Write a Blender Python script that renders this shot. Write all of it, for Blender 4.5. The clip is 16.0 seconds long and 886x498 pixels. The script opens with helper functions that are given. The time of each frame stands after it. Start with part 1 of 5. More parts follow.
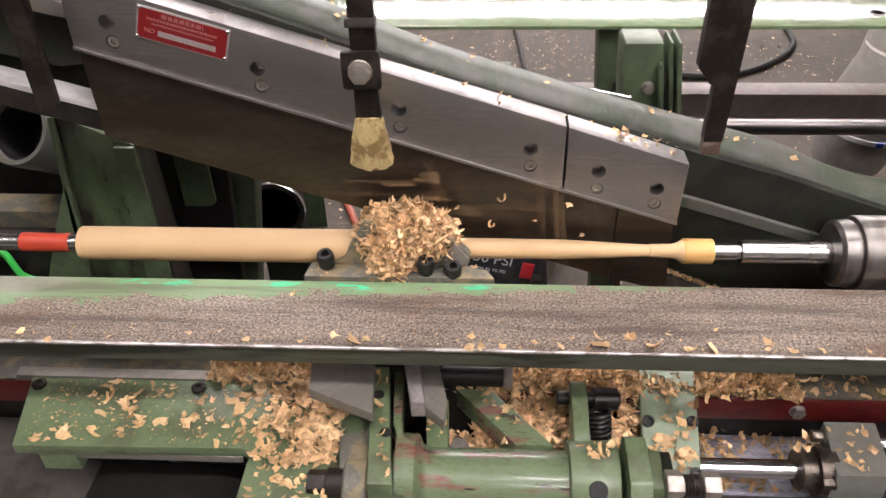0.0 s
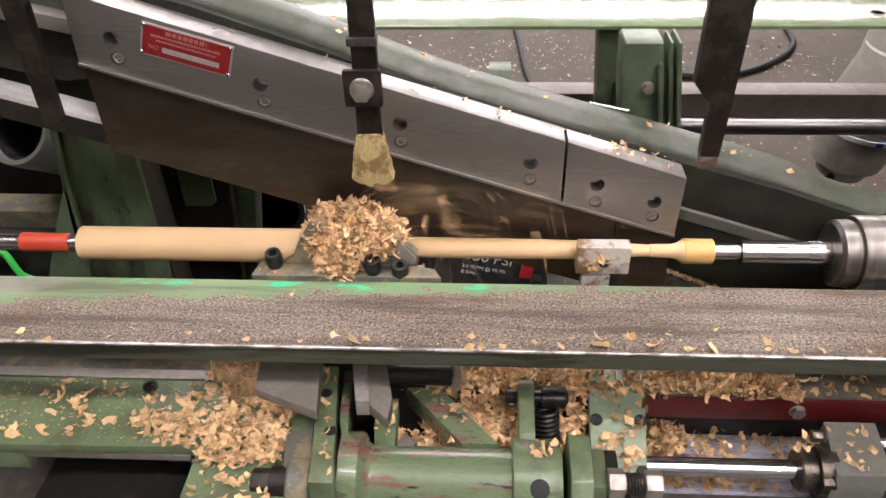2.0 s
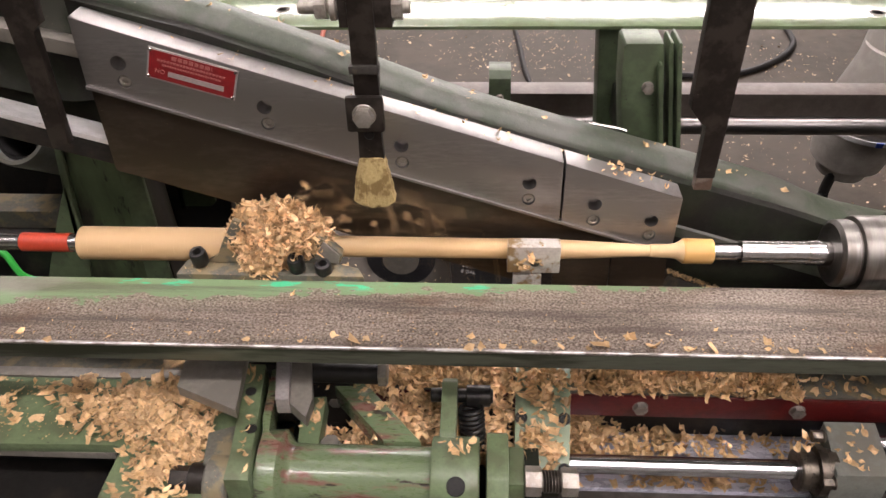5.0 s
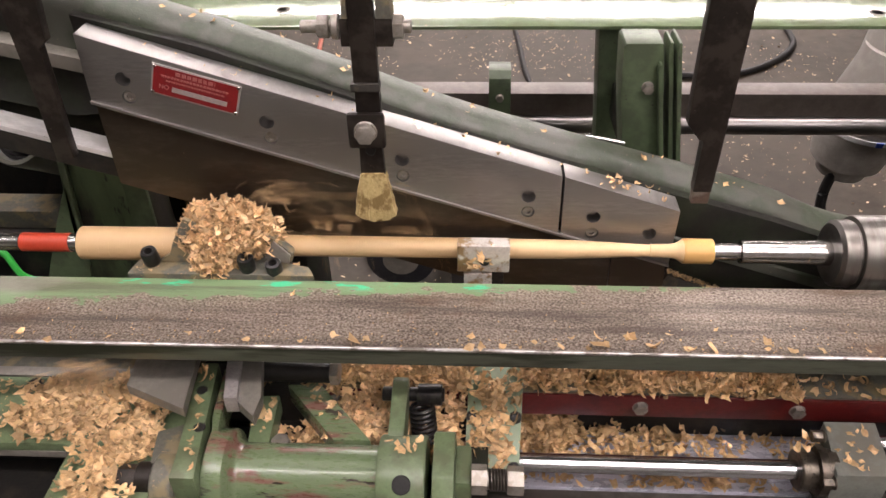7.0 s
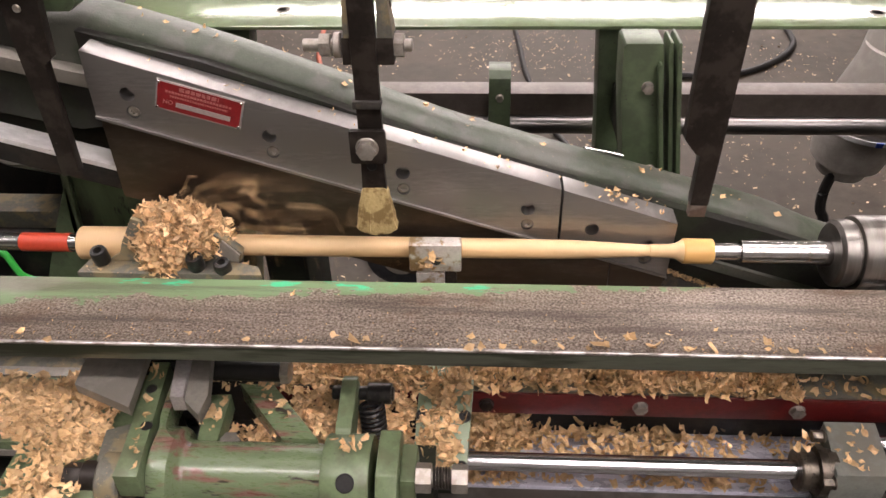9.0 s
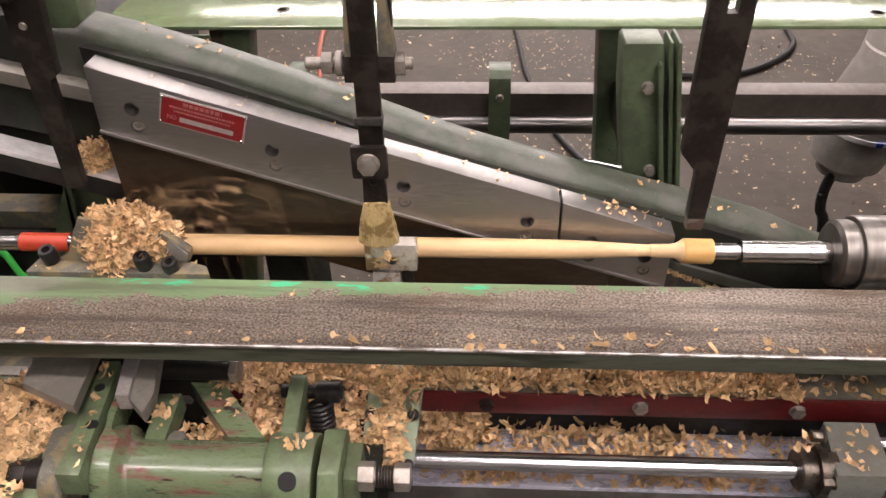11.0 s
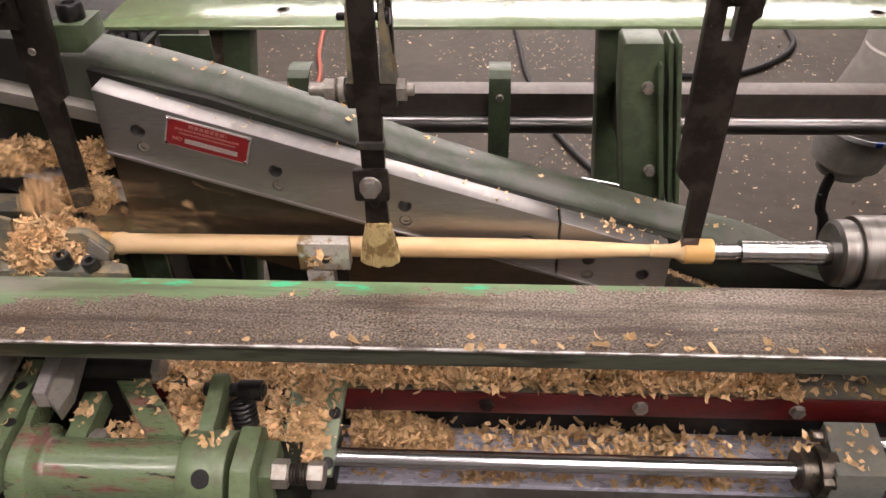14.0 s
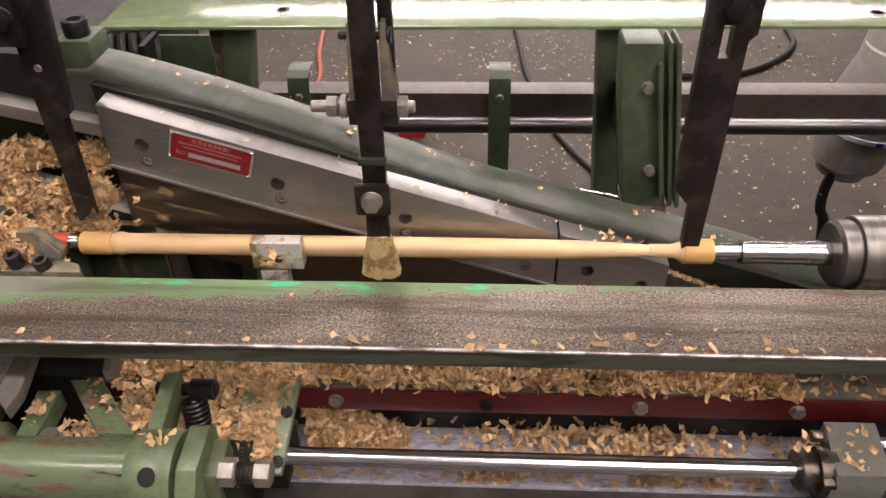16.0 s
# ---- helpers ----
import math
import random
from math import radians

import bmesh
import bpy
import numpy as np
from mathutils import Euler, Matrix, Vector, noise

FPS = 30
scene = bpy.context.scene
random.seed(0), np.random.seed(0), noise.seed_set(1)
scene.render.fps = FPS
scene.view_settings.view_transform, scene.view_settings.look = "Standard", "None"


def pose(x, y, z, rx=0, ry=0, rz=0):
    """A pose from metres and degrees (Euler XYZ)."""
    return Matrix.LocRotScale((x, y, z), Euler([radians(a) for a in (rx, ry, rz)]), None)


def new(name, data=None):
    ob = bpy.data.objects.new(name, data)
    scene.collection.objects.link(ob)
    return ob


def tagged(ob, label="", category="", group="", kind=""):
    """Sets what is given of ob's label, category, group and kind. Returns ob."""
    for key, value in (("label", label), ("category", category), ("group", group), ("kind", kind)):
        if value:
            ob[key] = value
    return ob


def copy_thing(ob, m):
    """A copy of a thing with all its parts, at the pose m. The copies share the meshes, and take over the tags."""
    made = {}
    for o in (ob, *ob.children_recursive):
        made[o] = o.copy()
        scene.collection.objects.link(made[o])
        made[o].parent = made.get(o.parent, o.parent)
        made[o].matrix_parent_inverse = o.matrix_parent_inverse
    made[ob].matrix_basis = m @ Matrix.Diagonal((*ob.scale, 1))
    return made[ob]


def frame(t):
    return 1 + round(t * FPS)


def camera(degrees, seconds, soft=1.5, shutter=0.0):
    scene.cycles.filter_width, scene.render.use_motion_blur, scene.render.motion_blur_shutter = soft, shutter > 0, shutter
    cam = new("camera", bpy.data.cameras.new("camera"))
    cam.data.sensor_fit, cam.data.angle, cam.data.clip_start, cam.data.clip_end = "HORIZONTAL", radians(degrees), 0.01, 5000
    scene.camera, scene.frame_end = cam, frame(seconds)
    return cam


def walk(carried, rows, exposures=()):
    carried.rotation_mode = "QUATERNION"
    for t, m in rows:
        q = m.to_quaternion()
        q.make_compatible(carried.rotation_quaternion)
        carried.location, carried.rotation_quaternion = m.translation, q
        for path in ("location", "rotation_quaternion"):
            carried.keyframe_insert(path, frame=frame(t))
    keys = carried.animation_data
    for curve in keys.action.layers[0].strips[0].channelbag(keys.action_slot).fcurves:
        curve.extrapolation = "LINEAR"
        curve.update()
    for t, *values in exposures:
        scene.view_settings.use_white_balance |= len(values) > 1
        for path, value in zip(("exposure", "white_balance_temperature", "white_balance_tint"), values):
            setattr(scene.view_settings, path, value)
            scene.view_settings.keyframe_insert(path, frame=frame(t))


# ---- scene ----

cam = camera(60, 16.0, shutter=0.85)
walk(cam, [(0.0, pose(0.0363, -0.5507, 1.4641, 53.106, 1.165, 2.892)),
           (16.0, pose(0.0363, -0.5507, 1.4641, 53.106, 1.165, 2.892))],
     exposures=[(0.0, 0.13, 6200, 9), (2.4, 0.14, 6200, 9), (2.9, -0.04, 6250, 9), (4.0, -0.03, 6350, 10), (8.0, -0.02, 6450, 10), (12.0, -0.03, 6500, 11), (13.0, -0.12, 6500, 11), (16.0, -0.16, 6550, 11)])

AXIS_Z = 1.0515      # height of the turning axis
DROP = 0.0537        # half of the knife frame's travel
CHIP = random.Random(7)

# ---------- world and exposure ----------
world = bpy.data.worlds.new("workshop_air")
scene.world = world
world.use_nodes = True
world.node_tree.nodes["Background"].inputs[0].default_value = (0.9, 0.93, 1.0, 1)
world.node_tree.nodes["Background"].inputs[1].default_value = 0.008
LAMP_POWER = 43.0


# ---------- materials ----------
def material(name, base, second=None, amount=0.5, scale=30.0, rough=0.5, metal=0.0, speck=None, speck_scale=180.0,
             speck_at=0.66, bump=0.15, bump_scale=350.0, stretch=(1, 1, 1), rough_var=0.15, tint=0.0, coat=0.0, soft=0.05, speck_detail=3.0):
    """Base colour broken up at two scales, with fine relief; object space, metres."""
    m = bpy.data.materials.new(name)
    m.use_nodes = True
    nt = m.node_tree
    N, K = nt.nodes, nt.links
    bsdf = N["Principled BSDF"]
    co = N.new("ShaderNodeTexCoord")
    mp = N.new("ShaderNodeMapping")
    mp.inputs["Scale"].default_value = stretch
    K.new(co.outputs["Object"], mp.inputs["Vector"])

    def noise_node(s, detail=5.0, r=0.6):
        n = N.new("ShaderNodeTexNoise")
        n.inputs["Scale"].default_value, n.inputs["Detail"].default_value, n.inputs["Roughness"].default_value = s, detail, r
        K.new(mp.outputs[0], n.inputs["Vector"])
        return n

    def ramp(src, lo, hi):
        r = N.new("ShaderNodeMapRange")
        r.inputs[1].default_value, r.inputs[2].default_value = lo, hi
        K.new(src, r.inputs[0])
        return r.outputs[0]

    def mix(fac, a, b):
        x = N.new("ShaderNodeMix")
        x.data_type = "RGBA"
        for sock, v in ((x.inputs[0], fac), (x.inputs[6], a), (x.inputs[7], b)):
            if isinstance(v, tuple):
                sock.default_value = (*v, 1)
            elif isinstance(v, float):
                sock.default_value = v
            else:
                K.new(v, sock)
        return x.outputs[2]

    big = noise_node(scale)
    fine = noise_node(scale * 6.3, 6.0, 0.7)
    dark = tuple(c * 0.72 for c in base)
    col = mix(ramp(fine.outputs[0], 0.3, 0.7), base, dark)
    if second:
        edge = 0.62 - amount * 0.3
        col = mix(ramp(big.outputs[0], edge, edge + 0.09), col, second)
    if speck:
        sp = noise_node(speck_scale, speck_detail, 0.65)
        col = mix(ramp(sp.outputs[0], speck_at, speck_at + soft), col, speck)
    if tint:
        info = N.new("ShaderNodeNewGeometry")
        hs = N.new("ShaderNodeHueSaturation")
        K.new(ramp(info.outputs["Random Per Island"], 0.0, 1.0), hs.inputs["Value"])
        vr = N.new("ShaderNodeMapRange")
        vr.inputs[3].default_value, vr.inputs[4].default_value = 1 - tint, 1 + tint
        K.new(info.outputs["Random Per Island"], vr.inputs[0])
        K.new(vr.outputs[0], hs.inputs["Value"])
        K.new(col, hs.inputs["Color"])
        col = hs.outputs[0]
    K.new(col, bsdf.inputs["Base Color"])
    rr = N.new("ShaderNodeMapRange")
    rr.inputs[3].default_value, rr.inputs[4].default_value = max(0.04, rough - rough_var), min(1.0, rough + rough_var)
    K.new(fine.outputs[0], rr.inputs[0])
    K.new(rr.outputs[0], bsdf.inputs["Roughness"])
    bsdf.inputs["Metallic"].default_value = metal
    bsdf.inputs["Coat Weight"].default_value = coat
    if bump:
        bn = noise_node(bump_scale, 4.0, 0.6)
        b = N.new("ShaderNodeBump")
        b.inputs["Strength"].default_value, b.inputs["Distance"].default_value = bump, 0.001
        K.new(bn.outputs[0], b.inputs["Height"])
        K.new(b.outputs[0], bsdf.inputs["Normal"])
    return m


GREEN = (0.142, 0.190, 0.100)
M_GREEN = material("machine_green_paint", GREEN, (0.095, 0.115, 0.062), 0.42, 26, 0.36, speck=(0.05, 0.045, 0.035), speck_at=0.68, bump=0.12)
M_GREEN_PALE = material("pale_green_paint", (0.24, 0.30, 0.20), (0.2, 0.25, 0.16), 0.4, 30, 0.4, speck=(0.06, 0.05, 0.04), speck_at=0.72, bump=0.1)
M_GREEN_WORN = material("chipped_green_paint", GREEN, (0.17, 0.082, 0.064), 0.36, 62, 0.29, coat=0.2, speck=(0.035, 0.026, 0.02),
                        speck_scale=150, speck_at=0.63, bump=0.3, stretch=(0.26, 1, 1))
# Far below machine green: shade inside the frame is part of this colour.
M_GREEN_DARK = material("oily_shaded_green_paint", (0.016, 0.019, 0.011), (0.010, 0.009, 0.007), 0.55, 18, 0.55, speck=(0.018, 0.016, 0.013), speck_at=0.62)
M_GREEN_TABLE = material("glossy_green_table_paint", (0.205, 0.275, 0.145), (0.155, 0.195, 0.10), 0.4, 14, 0.17, coat=1.0, speck=(0.36, 0.29, 0.15),
                         speck_scale=90, speck_at=0.68, bump=0.3, bump_scale=120, rough_var=0.06)
M_GREEN_TABLE.node_tree.nodes["Principled BSDF"].inputs["Coat Roughness"].default_value = 0.14
M_BEAM = material("greyed_green_beam_paint", (0.047, 0.058, 0.037), (0.068, 0.069, 0.056), 0.5, 17, 0.44, speck=(0.24, 0.20, 0.145), speck_scale=300, speck_at=0.69, bump=0.3)
M_ALU = material("ground_steel_plate", (0.37, 0.352, 0.34), (0.31, 0.295, 0.282), 0.5, 9, 0.40, metal=0.92, bump=0.04, bump_scale=900,
                 stretch=(1, 1, 6), rough_var=0.08, speck=(0.3, 0.28, 0.26), speck_scale=60, speck_at=0.72)
M_BLADE = material("oily_knife_steel", (0.115, 0.093, 0.072), (0.080, 0.063, 0.048), 0.5, 11, 0.40, metal=0.9, bump=0.05, bump_scale=700,
                   stretch=(1, 1, 3), speck=(0.34, 0.26, 0.15), speck_scale=420, speck_at=0.70)
M_STEEL = material("bright_turned_steel", (0.55, 0.54, 0.53), (0.42, 0.40, 0.38), 0.4, 40, 0.24, metal=1.0, bump=0.03, stretch=(4, 1, 1), rough_var=0.08)
M_CHROME = material("polished_chrome_rod", (0.72, 0.72, 0.74), None, 0, 60, 0.23, metal=1.0, bump=0.01, rough_var=0.05)
M_DARK = material("blackened_steel", (0.024, 0.019, 0.016), (0.042, 0.034, 0.028), 0.45, 35, 0.45, metal=0.4, bump=0.12, speck=(0.14, 0.11, 0.08), speck_at=0.70)
M_BOLT = material("dull_bolt_steel", (0.36, 0.33, 0.29), (0.25, 0.22, 0.19), 0.45, 120, 0.40, metal=0.55, bump=0.12)
# Machine green darkened; holds the rear shade the narrow table doesn't cast.
M_GREEN_REAR = material("shaded_rear_green_paint", (0.082, 0.112, 0.060), (0.055, 0.07, 0.04), 0.4, 26, 0.42, speck=(0.03, 0.026, 0.02), speck_at=0.66, bump=0.15)
M_BLACK = material("black_oxide_screw", (0.022, 0.021, 0.021), (0.04, 0.036, 0.032), 0.4, 90, 0.36, metal=0.5, bump=0.1)
M_CHUCK = material("dull_chuck_steel", (0.20, 0.187, 0.172), (0.12, 0.108, 0.096), 0.45, 40, 0.40, metal=0.95, bump=0.06, stretch=(3, 1, 1), speck=(0.1, 0.09, 0.08), speck_scale=160, speck_at=0.7)
M_TOOL = material("grey_tool_steel", (0.25, 0.23, 0.20), (0.19, 0.175, 0.15), 0.5, 28, 0.42, metal=0.3, bump=0.08, speck=(0.4, 0.3, 0.18), speck_scale=300, speck_at=0.73)
M_CAST = material("dusty_grey_casting", (0.14, 0.135, 0.11), (0.21, 0.17, 0.10), 0.45, 45, 0.6, metal=0.2, bump=0.25, speck=(0.42, 0.30, 0.16), speck_scale=380, speck_at=0.66)
M_SHAFT = material("grey_polished_shaft", (0.25, 0.235, 0.225), (0.18, 0.168, 0.16), 0.4, 30, 0.31, metal=0.95, bump=0.0, stretch=(0.2, 1, 1), rough_var=0.0)
M_EDGE = material("bright_worn_edge_steel", (0.50, 0.48, 0.46), (0.15, 0.13, 0.11), 0.5, 70, 0.36, metal=0.5, bump=0.1, stretch=(0.5, 1, 1))
# Pale lavender base puts the way's reflected light into the colour.
M_WAY = material("ground_bed_way", (0.58, 0.58, 0.68), (0.46, 0.46, 0.54), 0.4, 25, 0.28, metal=0.35, bump=0.03, stretch=(0.4, 1, 1))
# Black enough to stand for deep shade under the saddle and slide too.
M_BED_SHADE = material("oily_bed_and_shade", (0.013, 0.012, 0.011), (0.026, 0.021, 0.017), 0.4, 20, 0.5, bump=0.2)
M_RED = material("red_painted_strip", (0.125, 0.012, 0.011), (0.075, 0.009, 0.009), 0.4, 30, 0.36, speck=(0.03, 0.02, 0.02), speck_at=0.70)
M_COLLAR = material("orange_red_collar", (0.50, 0.055, 0.025), (0.42, 0.045, 0.02), 0.4, 60, 0.42)
M_PLATE_RED = material("red_enamel_plate", (0.19, 0.010, 0.012), None, 0, 40, 0.36, bump=0.03)
M_PLATE_METAL = material("bare_plate_metal", (0.52, 0.48, 0.46), None, 0, 60, 0.4, metal=0.6, bump=0.02)
M_PLATE_INK = material("pale_plate_lettering", (0.36, 0.13, 0.12), None, 0, 60, 0.45, bump=0.0)
M_WOOD = material("pale_turned_maple", (0.66, 0.46, 0.25), (0.60, 0.40, 0.20), 0.4, 16, 0.5, bump=0.04, stretch=(0.12, 1, 1), speck=(0.5, 0.32, 0.15), speck_scale=120, speck_at=0.70)
M_WASTE = material("rough_blank_maple", (0.60, 0.41, 0.22), (0.54, 0.36, 0.185), 0.4, 40, 0.55, bump=0.05, stretch=(0.0, 1, 1))
M_WOOD_END = material("amber_end_of_workpiece", (0.62, 0.37, 0.13), (0.56, 0.33, 0.11), 0.4, 30, 0.48, bump=0.04, stretch=(0.2, 1, 1))
M_CHIP = material("fresh_wood_shavings", (0.56, 0.365, 0.18), (0.64, 0.44, 0.24), 0.4, 60, 0.7, bump=0.1, tint=0.36)
M_CHIP_RED = material("reddish_wood_shavings", (0.68, 0.45, 0.235), (0.74, 0.51, 0.29), 0.4, 60, 0.7, bump=0.1, tint=0.36)
M_DUST = material("fine_floor_chips", (0.60, 0.45, 0.29), None, 0, 60, 0.8, bump=0.0, tint=0.3)
M_BRISTLE = material("sawdust_caked_bristles", (0.50, 0.38, 0.17), (0.21, 0.14, 0.05), 0.46, 70, 0.85, bump=0.9, bump_scale=330, stretch=(1, 1, 0.8))
M_SLIDE = material("bright_machined_slide", (0.74, 0.72, 0.71), (0.55, 0.53, 0.51), 0.4, 24, 0.38, metal=0.25, bump=0.05, stretch=(0.4, 1, 1), speck=(0.12, 0.10, 0.08), speck_at=0.72)
M_BLOCK = material("shiny_worn_rest_steel", (0.66, 0.62, 0.57), (0.30, 0.20, 0.10), 0.40, 60, 0.32, metal=0.5, bump=0.12)
M_FLOOR = material("stained_concrete_floor", (0.044, 0.032, 0.020), (0.052, 0.038, 0.025), 0.40, 2.3, 0.74, speck=(0.030, 0.021, 0.013), speck_scale=15, speck_at=0.58, soft=0.14, bump=0.3, bump_scale=90)
M_WALL = material("painted_workshop_wall", (0.27, 0.26, 0.24), (0.22, 0.21, 0.19), 0.5, 1.4, 0.8, bump=0.1, bump_scale=40)
M_CEIL = material("white_workshop_ceiling", (0.46, 0.45, 0.43), (0.40, 0.39, 0.37), 0.5, 1.2, 0.85, bump=0.1, bump_scale=40)
# For rubber parts, and as the black of shaded holes.
M_RUBBER_HOLE = material("black_rubber_and_hole_shade", (0.018, 0.017, 0.017), None, 0, 60, 0.5, bump=0.1)
M_ORANGE = material("faded_orange_hose", (0.36, 0.085, 0.045), None, 0, 60, 0.5, bump=0.1)
M_LIME = material("bright_green_hose", (0.06, 0.5, 0.08), None, 0, 60, 0.4, bump=0.05)
M_DUCT = material("dusty_white_duct_plastic", (0.36, 0.335, 0.305), (0.29, 0.265, 0.24), 0.4, 9, 0.55, bump=0.1)
M_BLUE = material("blue_tie", (0.03, 0.08, 0.45), None, 0, 60, 0.5, bump=0.0)
M_WHITE = material("white_print", (0.75, 0.75, 0.75), None, 0, 60, 0.6, bump=0.0)
M_NAVY = material("dark_compressor_shroud", (0.028, 0.029, 0.034), (0.05, 0.045, 0.045), 0.3, 12, 0.42, bump=0.1)
M_PUMP_RED = material("red_plastic", (0.45, 0.02, 0.03), None, 0, 50, 0.4, bump=0.05)
M_RAIL_SIDE = material("dull_green_rail_side", (0.10, 0.105, 0.078), (0.030, 0.032, 0.020), 0.52, 55, 0.34, metal=0.3, bump=0.15, stretch=(0.10, 1, 1), speck=(0.05, 0.045, 0.035), speck_at=0.66)
M_CAST_CLEAN = material("grey_painted_block", (0.20, 0.205, 0.18), (0.16, 0.155, 0.13), 0.4, 30, 0.4, metal=0.2, bump=0.1, speck=(0.45, 0.33, 0.18), speck_scale=260, speck_at=0.72)
M_BARDARK = material("dusty_dark_bar_steel", (0.040, 0.036, 0.031), (0.075, 0.058, 0.040), 0.4, 60, 0.6, metal=0.15, bump=0.2)
M_RAILBAR = material("bare_grey_bar_steel", (0.155, 0.126, 0.109), (0.11, 0.088, 0.076), 0.4, 20, 0.5, metal=0.2, bump=0.1)
M_GREEN_OILY = material("oil_streaked_green_paint", (0.070, 0.098, 0.048), (0.016, 0.014, 0.010), 0.62, 7, 0.36, speck=(0.012, 0.011, 0.009), speck_scale=60, speck_at=0.60, bump=0.15, stretch=(1.6, 1, 0.45))
M_GREASE = material("greasy_brown_flange_steel", (0.11, 0.092, 0.072), (0.05, 0.04, 0.03), 0.5, 60, 0.36, metal=0.7, bump=0.25, speck=(0.02, 0.017, 0.014), speck_scale=220, speck_at=0.6)
# Grey of the bed front, and of the way's end with shade painted in.
M_APRON = material("grey_bed_and_shaded_way", (0.085, 0.078, 0.068), (0.045, 0.038, 0.032), 0.5, 22, 0.45, metal=0.2, bump=0.25)
M_RUST = material("rusty_brown_steel", (0.11, 0.07, 0.05), (0.17, 0.14, 0.115), 0.5, 40, 0.65, metal=0.2, bump=0.3)


def rail_material():
    """Bare pitted steel with green paint left along the rear edge and bright scrapes in it."""
    m = material("worn_rail_steel", (0.125, 0.092, 0.068), (0.080, 0.056, 0.041), 0.5, 34, 0.40, metal=0.3, speck=(0.38, 0.325, 0.275),
                 speck_scale=520, speck_at=0.40, soft=0.24, speck_detail=10.0, bump=0.35, bump_scale=620, stretch=(0.9, 1, 1))
    nt = m.node_tree
    N, K = nt.nodes, nt.links
    bsdf = N["Principled BSDF"]
    base = bsdf.inputs["Base Color"].links[0].from_socket
    co = N.new("ShaderNodeTexCoord")
    sep = N.new("ShaderNodeSeparateXYZ")
    K.new(co.outputs["Object"], sep.inputs[0])

    def math_node(op, a, b):
        n = N.new("ShaderNodeMath")
        n.operation = op
        for s, v in zip(n.inputs, (a, b)):
            if isinstance(v, (int, float)):
                s.default_value = v
            else:
                K.new(v, s)
        return n.outputs[0]

    def noise_node(scale, detail, stretch):
        mp = N.new("ShaderNodeMapping")
        mp.inputs["Scale"].default_value = stretch
        K.new(co.outputs["Object"], mp.inputs[0])
        n = N.new("ShaderNodeTexNoise")
        n.inputs["Scale"].default_value, n.inputs["Detail"].default_value, n.inputs["Roughness"].default_value = scale, detail, 0.65
        K.new(mp.outputs[0], n.inputs["Vector"])
        return n.outputs[0]

    def step(v, lo, hi):
        r = N.new("ShaderNodeMapRange")
        r.inputs[1].default_value, r.inputs[2].default_value = lo, hi
        K.new(v, r.inputs[0])
        return r.outputs[0]

    def over(fac, below, colour):
        x = N.new("ShaderNodeMix")
        x.data_type = "RGBA"
        K.new(fac, x.inputs[0])
        K.new(below, x.inputs[6])
        x.inputs[7].default_value = (*colour, 1)
        return x.outputs[2]

    ragged = noise_node(52, 10, (0.8, 1.2, 1))
    # paint lies behind a ragged line that runs back to the edge towards +x
    line = math_node("SUBTRACT", sep.outputs[1], math_node("MULTIPLY", sep.outputs[0], 0.056))
    line = math_node("ADD", line, math_node("MULTIPLY", ragged, 0.056))
    pits = step(noise_node(240, 4, (1, 1, 1)), 0.66, 0.69)
    paint = math_node("MULTIPLY", step(line, 0.0545, 0.0570), math_node("SUBTRACT", 1.0, pits))
    col = over(paint, base, (0.15, 0.225, 0.115))
    scrape = noise_node(30, 4, (0.55, 2.2, 1))
    near_edge = step(sep.outputs[1], 0.026, 0.031)
    bright = math_node("MULTIPLY", step(scrape, 0.585, 0.60), near_edge)
    bright = math_node("MULTIPLY", bright, paint)
    col = over(bright, col, (0.05, 0.42, 0.22))
    streak = noise_node(16, 6, (0.25, 3.5, 1))
    col = over(math_node("MULTIPLY", step(streak, 0.47, 0.62), 0.72), col, (0.070, 0.054, 0.042))
    rust = noise_node(13, 8, (0.7, 1.6, 1))
    col = over(math_node("MULTIPLY", math_node("MULTIPLY", step(rust, 0.54, 0.66), 0.6), math_node("SUBTRACT", 1.0, paint)), col, (0.125, 0.068, 0.038))
    stain = noise_node(9, 5, (0.6, 1, 1))
    col2 = over(math_node("MULTIPLY", step(stain, 0.56, 0.70), 0.45), col, (0.30, 0.27, 0.25))
    K.new(col2, bsdf.inputs["Base Color"])
    K.new(math_node("MULTIPLY", math_node("SUBTRACT", 1.0, paint), 0.4), bsdf.inputs["Metallic"])
    return m


M_RAIL = rail_material()
for oily in (M_BED_SHADE, M_DARK, M_GREEN_DARK, M_RUBBER_HOLE, M_NAVY):
    oily.node_tree.nodes["Principled BSDF"].inputs["Specular IOR Level"].default_value = 0.3


def glow(name, colour, strength):
    m = bpy.data.materials.new(name)
    m.use_nodes = True
    b = m.node_tree.nodes["Principled BSDF"]
    b.inputs["Base Color"].default_value = (0.8, 0.8, 0.8, 1)
    b.inputs["Emission Color"].default_value = (*colour, 1)
    b.inputs["Emission Strength"].default_value = strength
    return m


M_TUBE = glow("lit_fluorescent_diffuser", (1.0, 0.89, 0.87), LAMP_POWER)


# ---------- mesh helpers ----------
BASE = {}


def thing(name, base, label, category, group="", kind=""):
    ob = new(name)
    ob.empty_display_size = 0.05
    ob.location = base
    BASE[ob.name] = Vector(base)
    return tagged(ob, label, category, group, kind)


def base_of(ob):
    while ob.parent:
        ob = ob.parent
    return BASE.get(ob.name, Vector((0, 0, 0)))


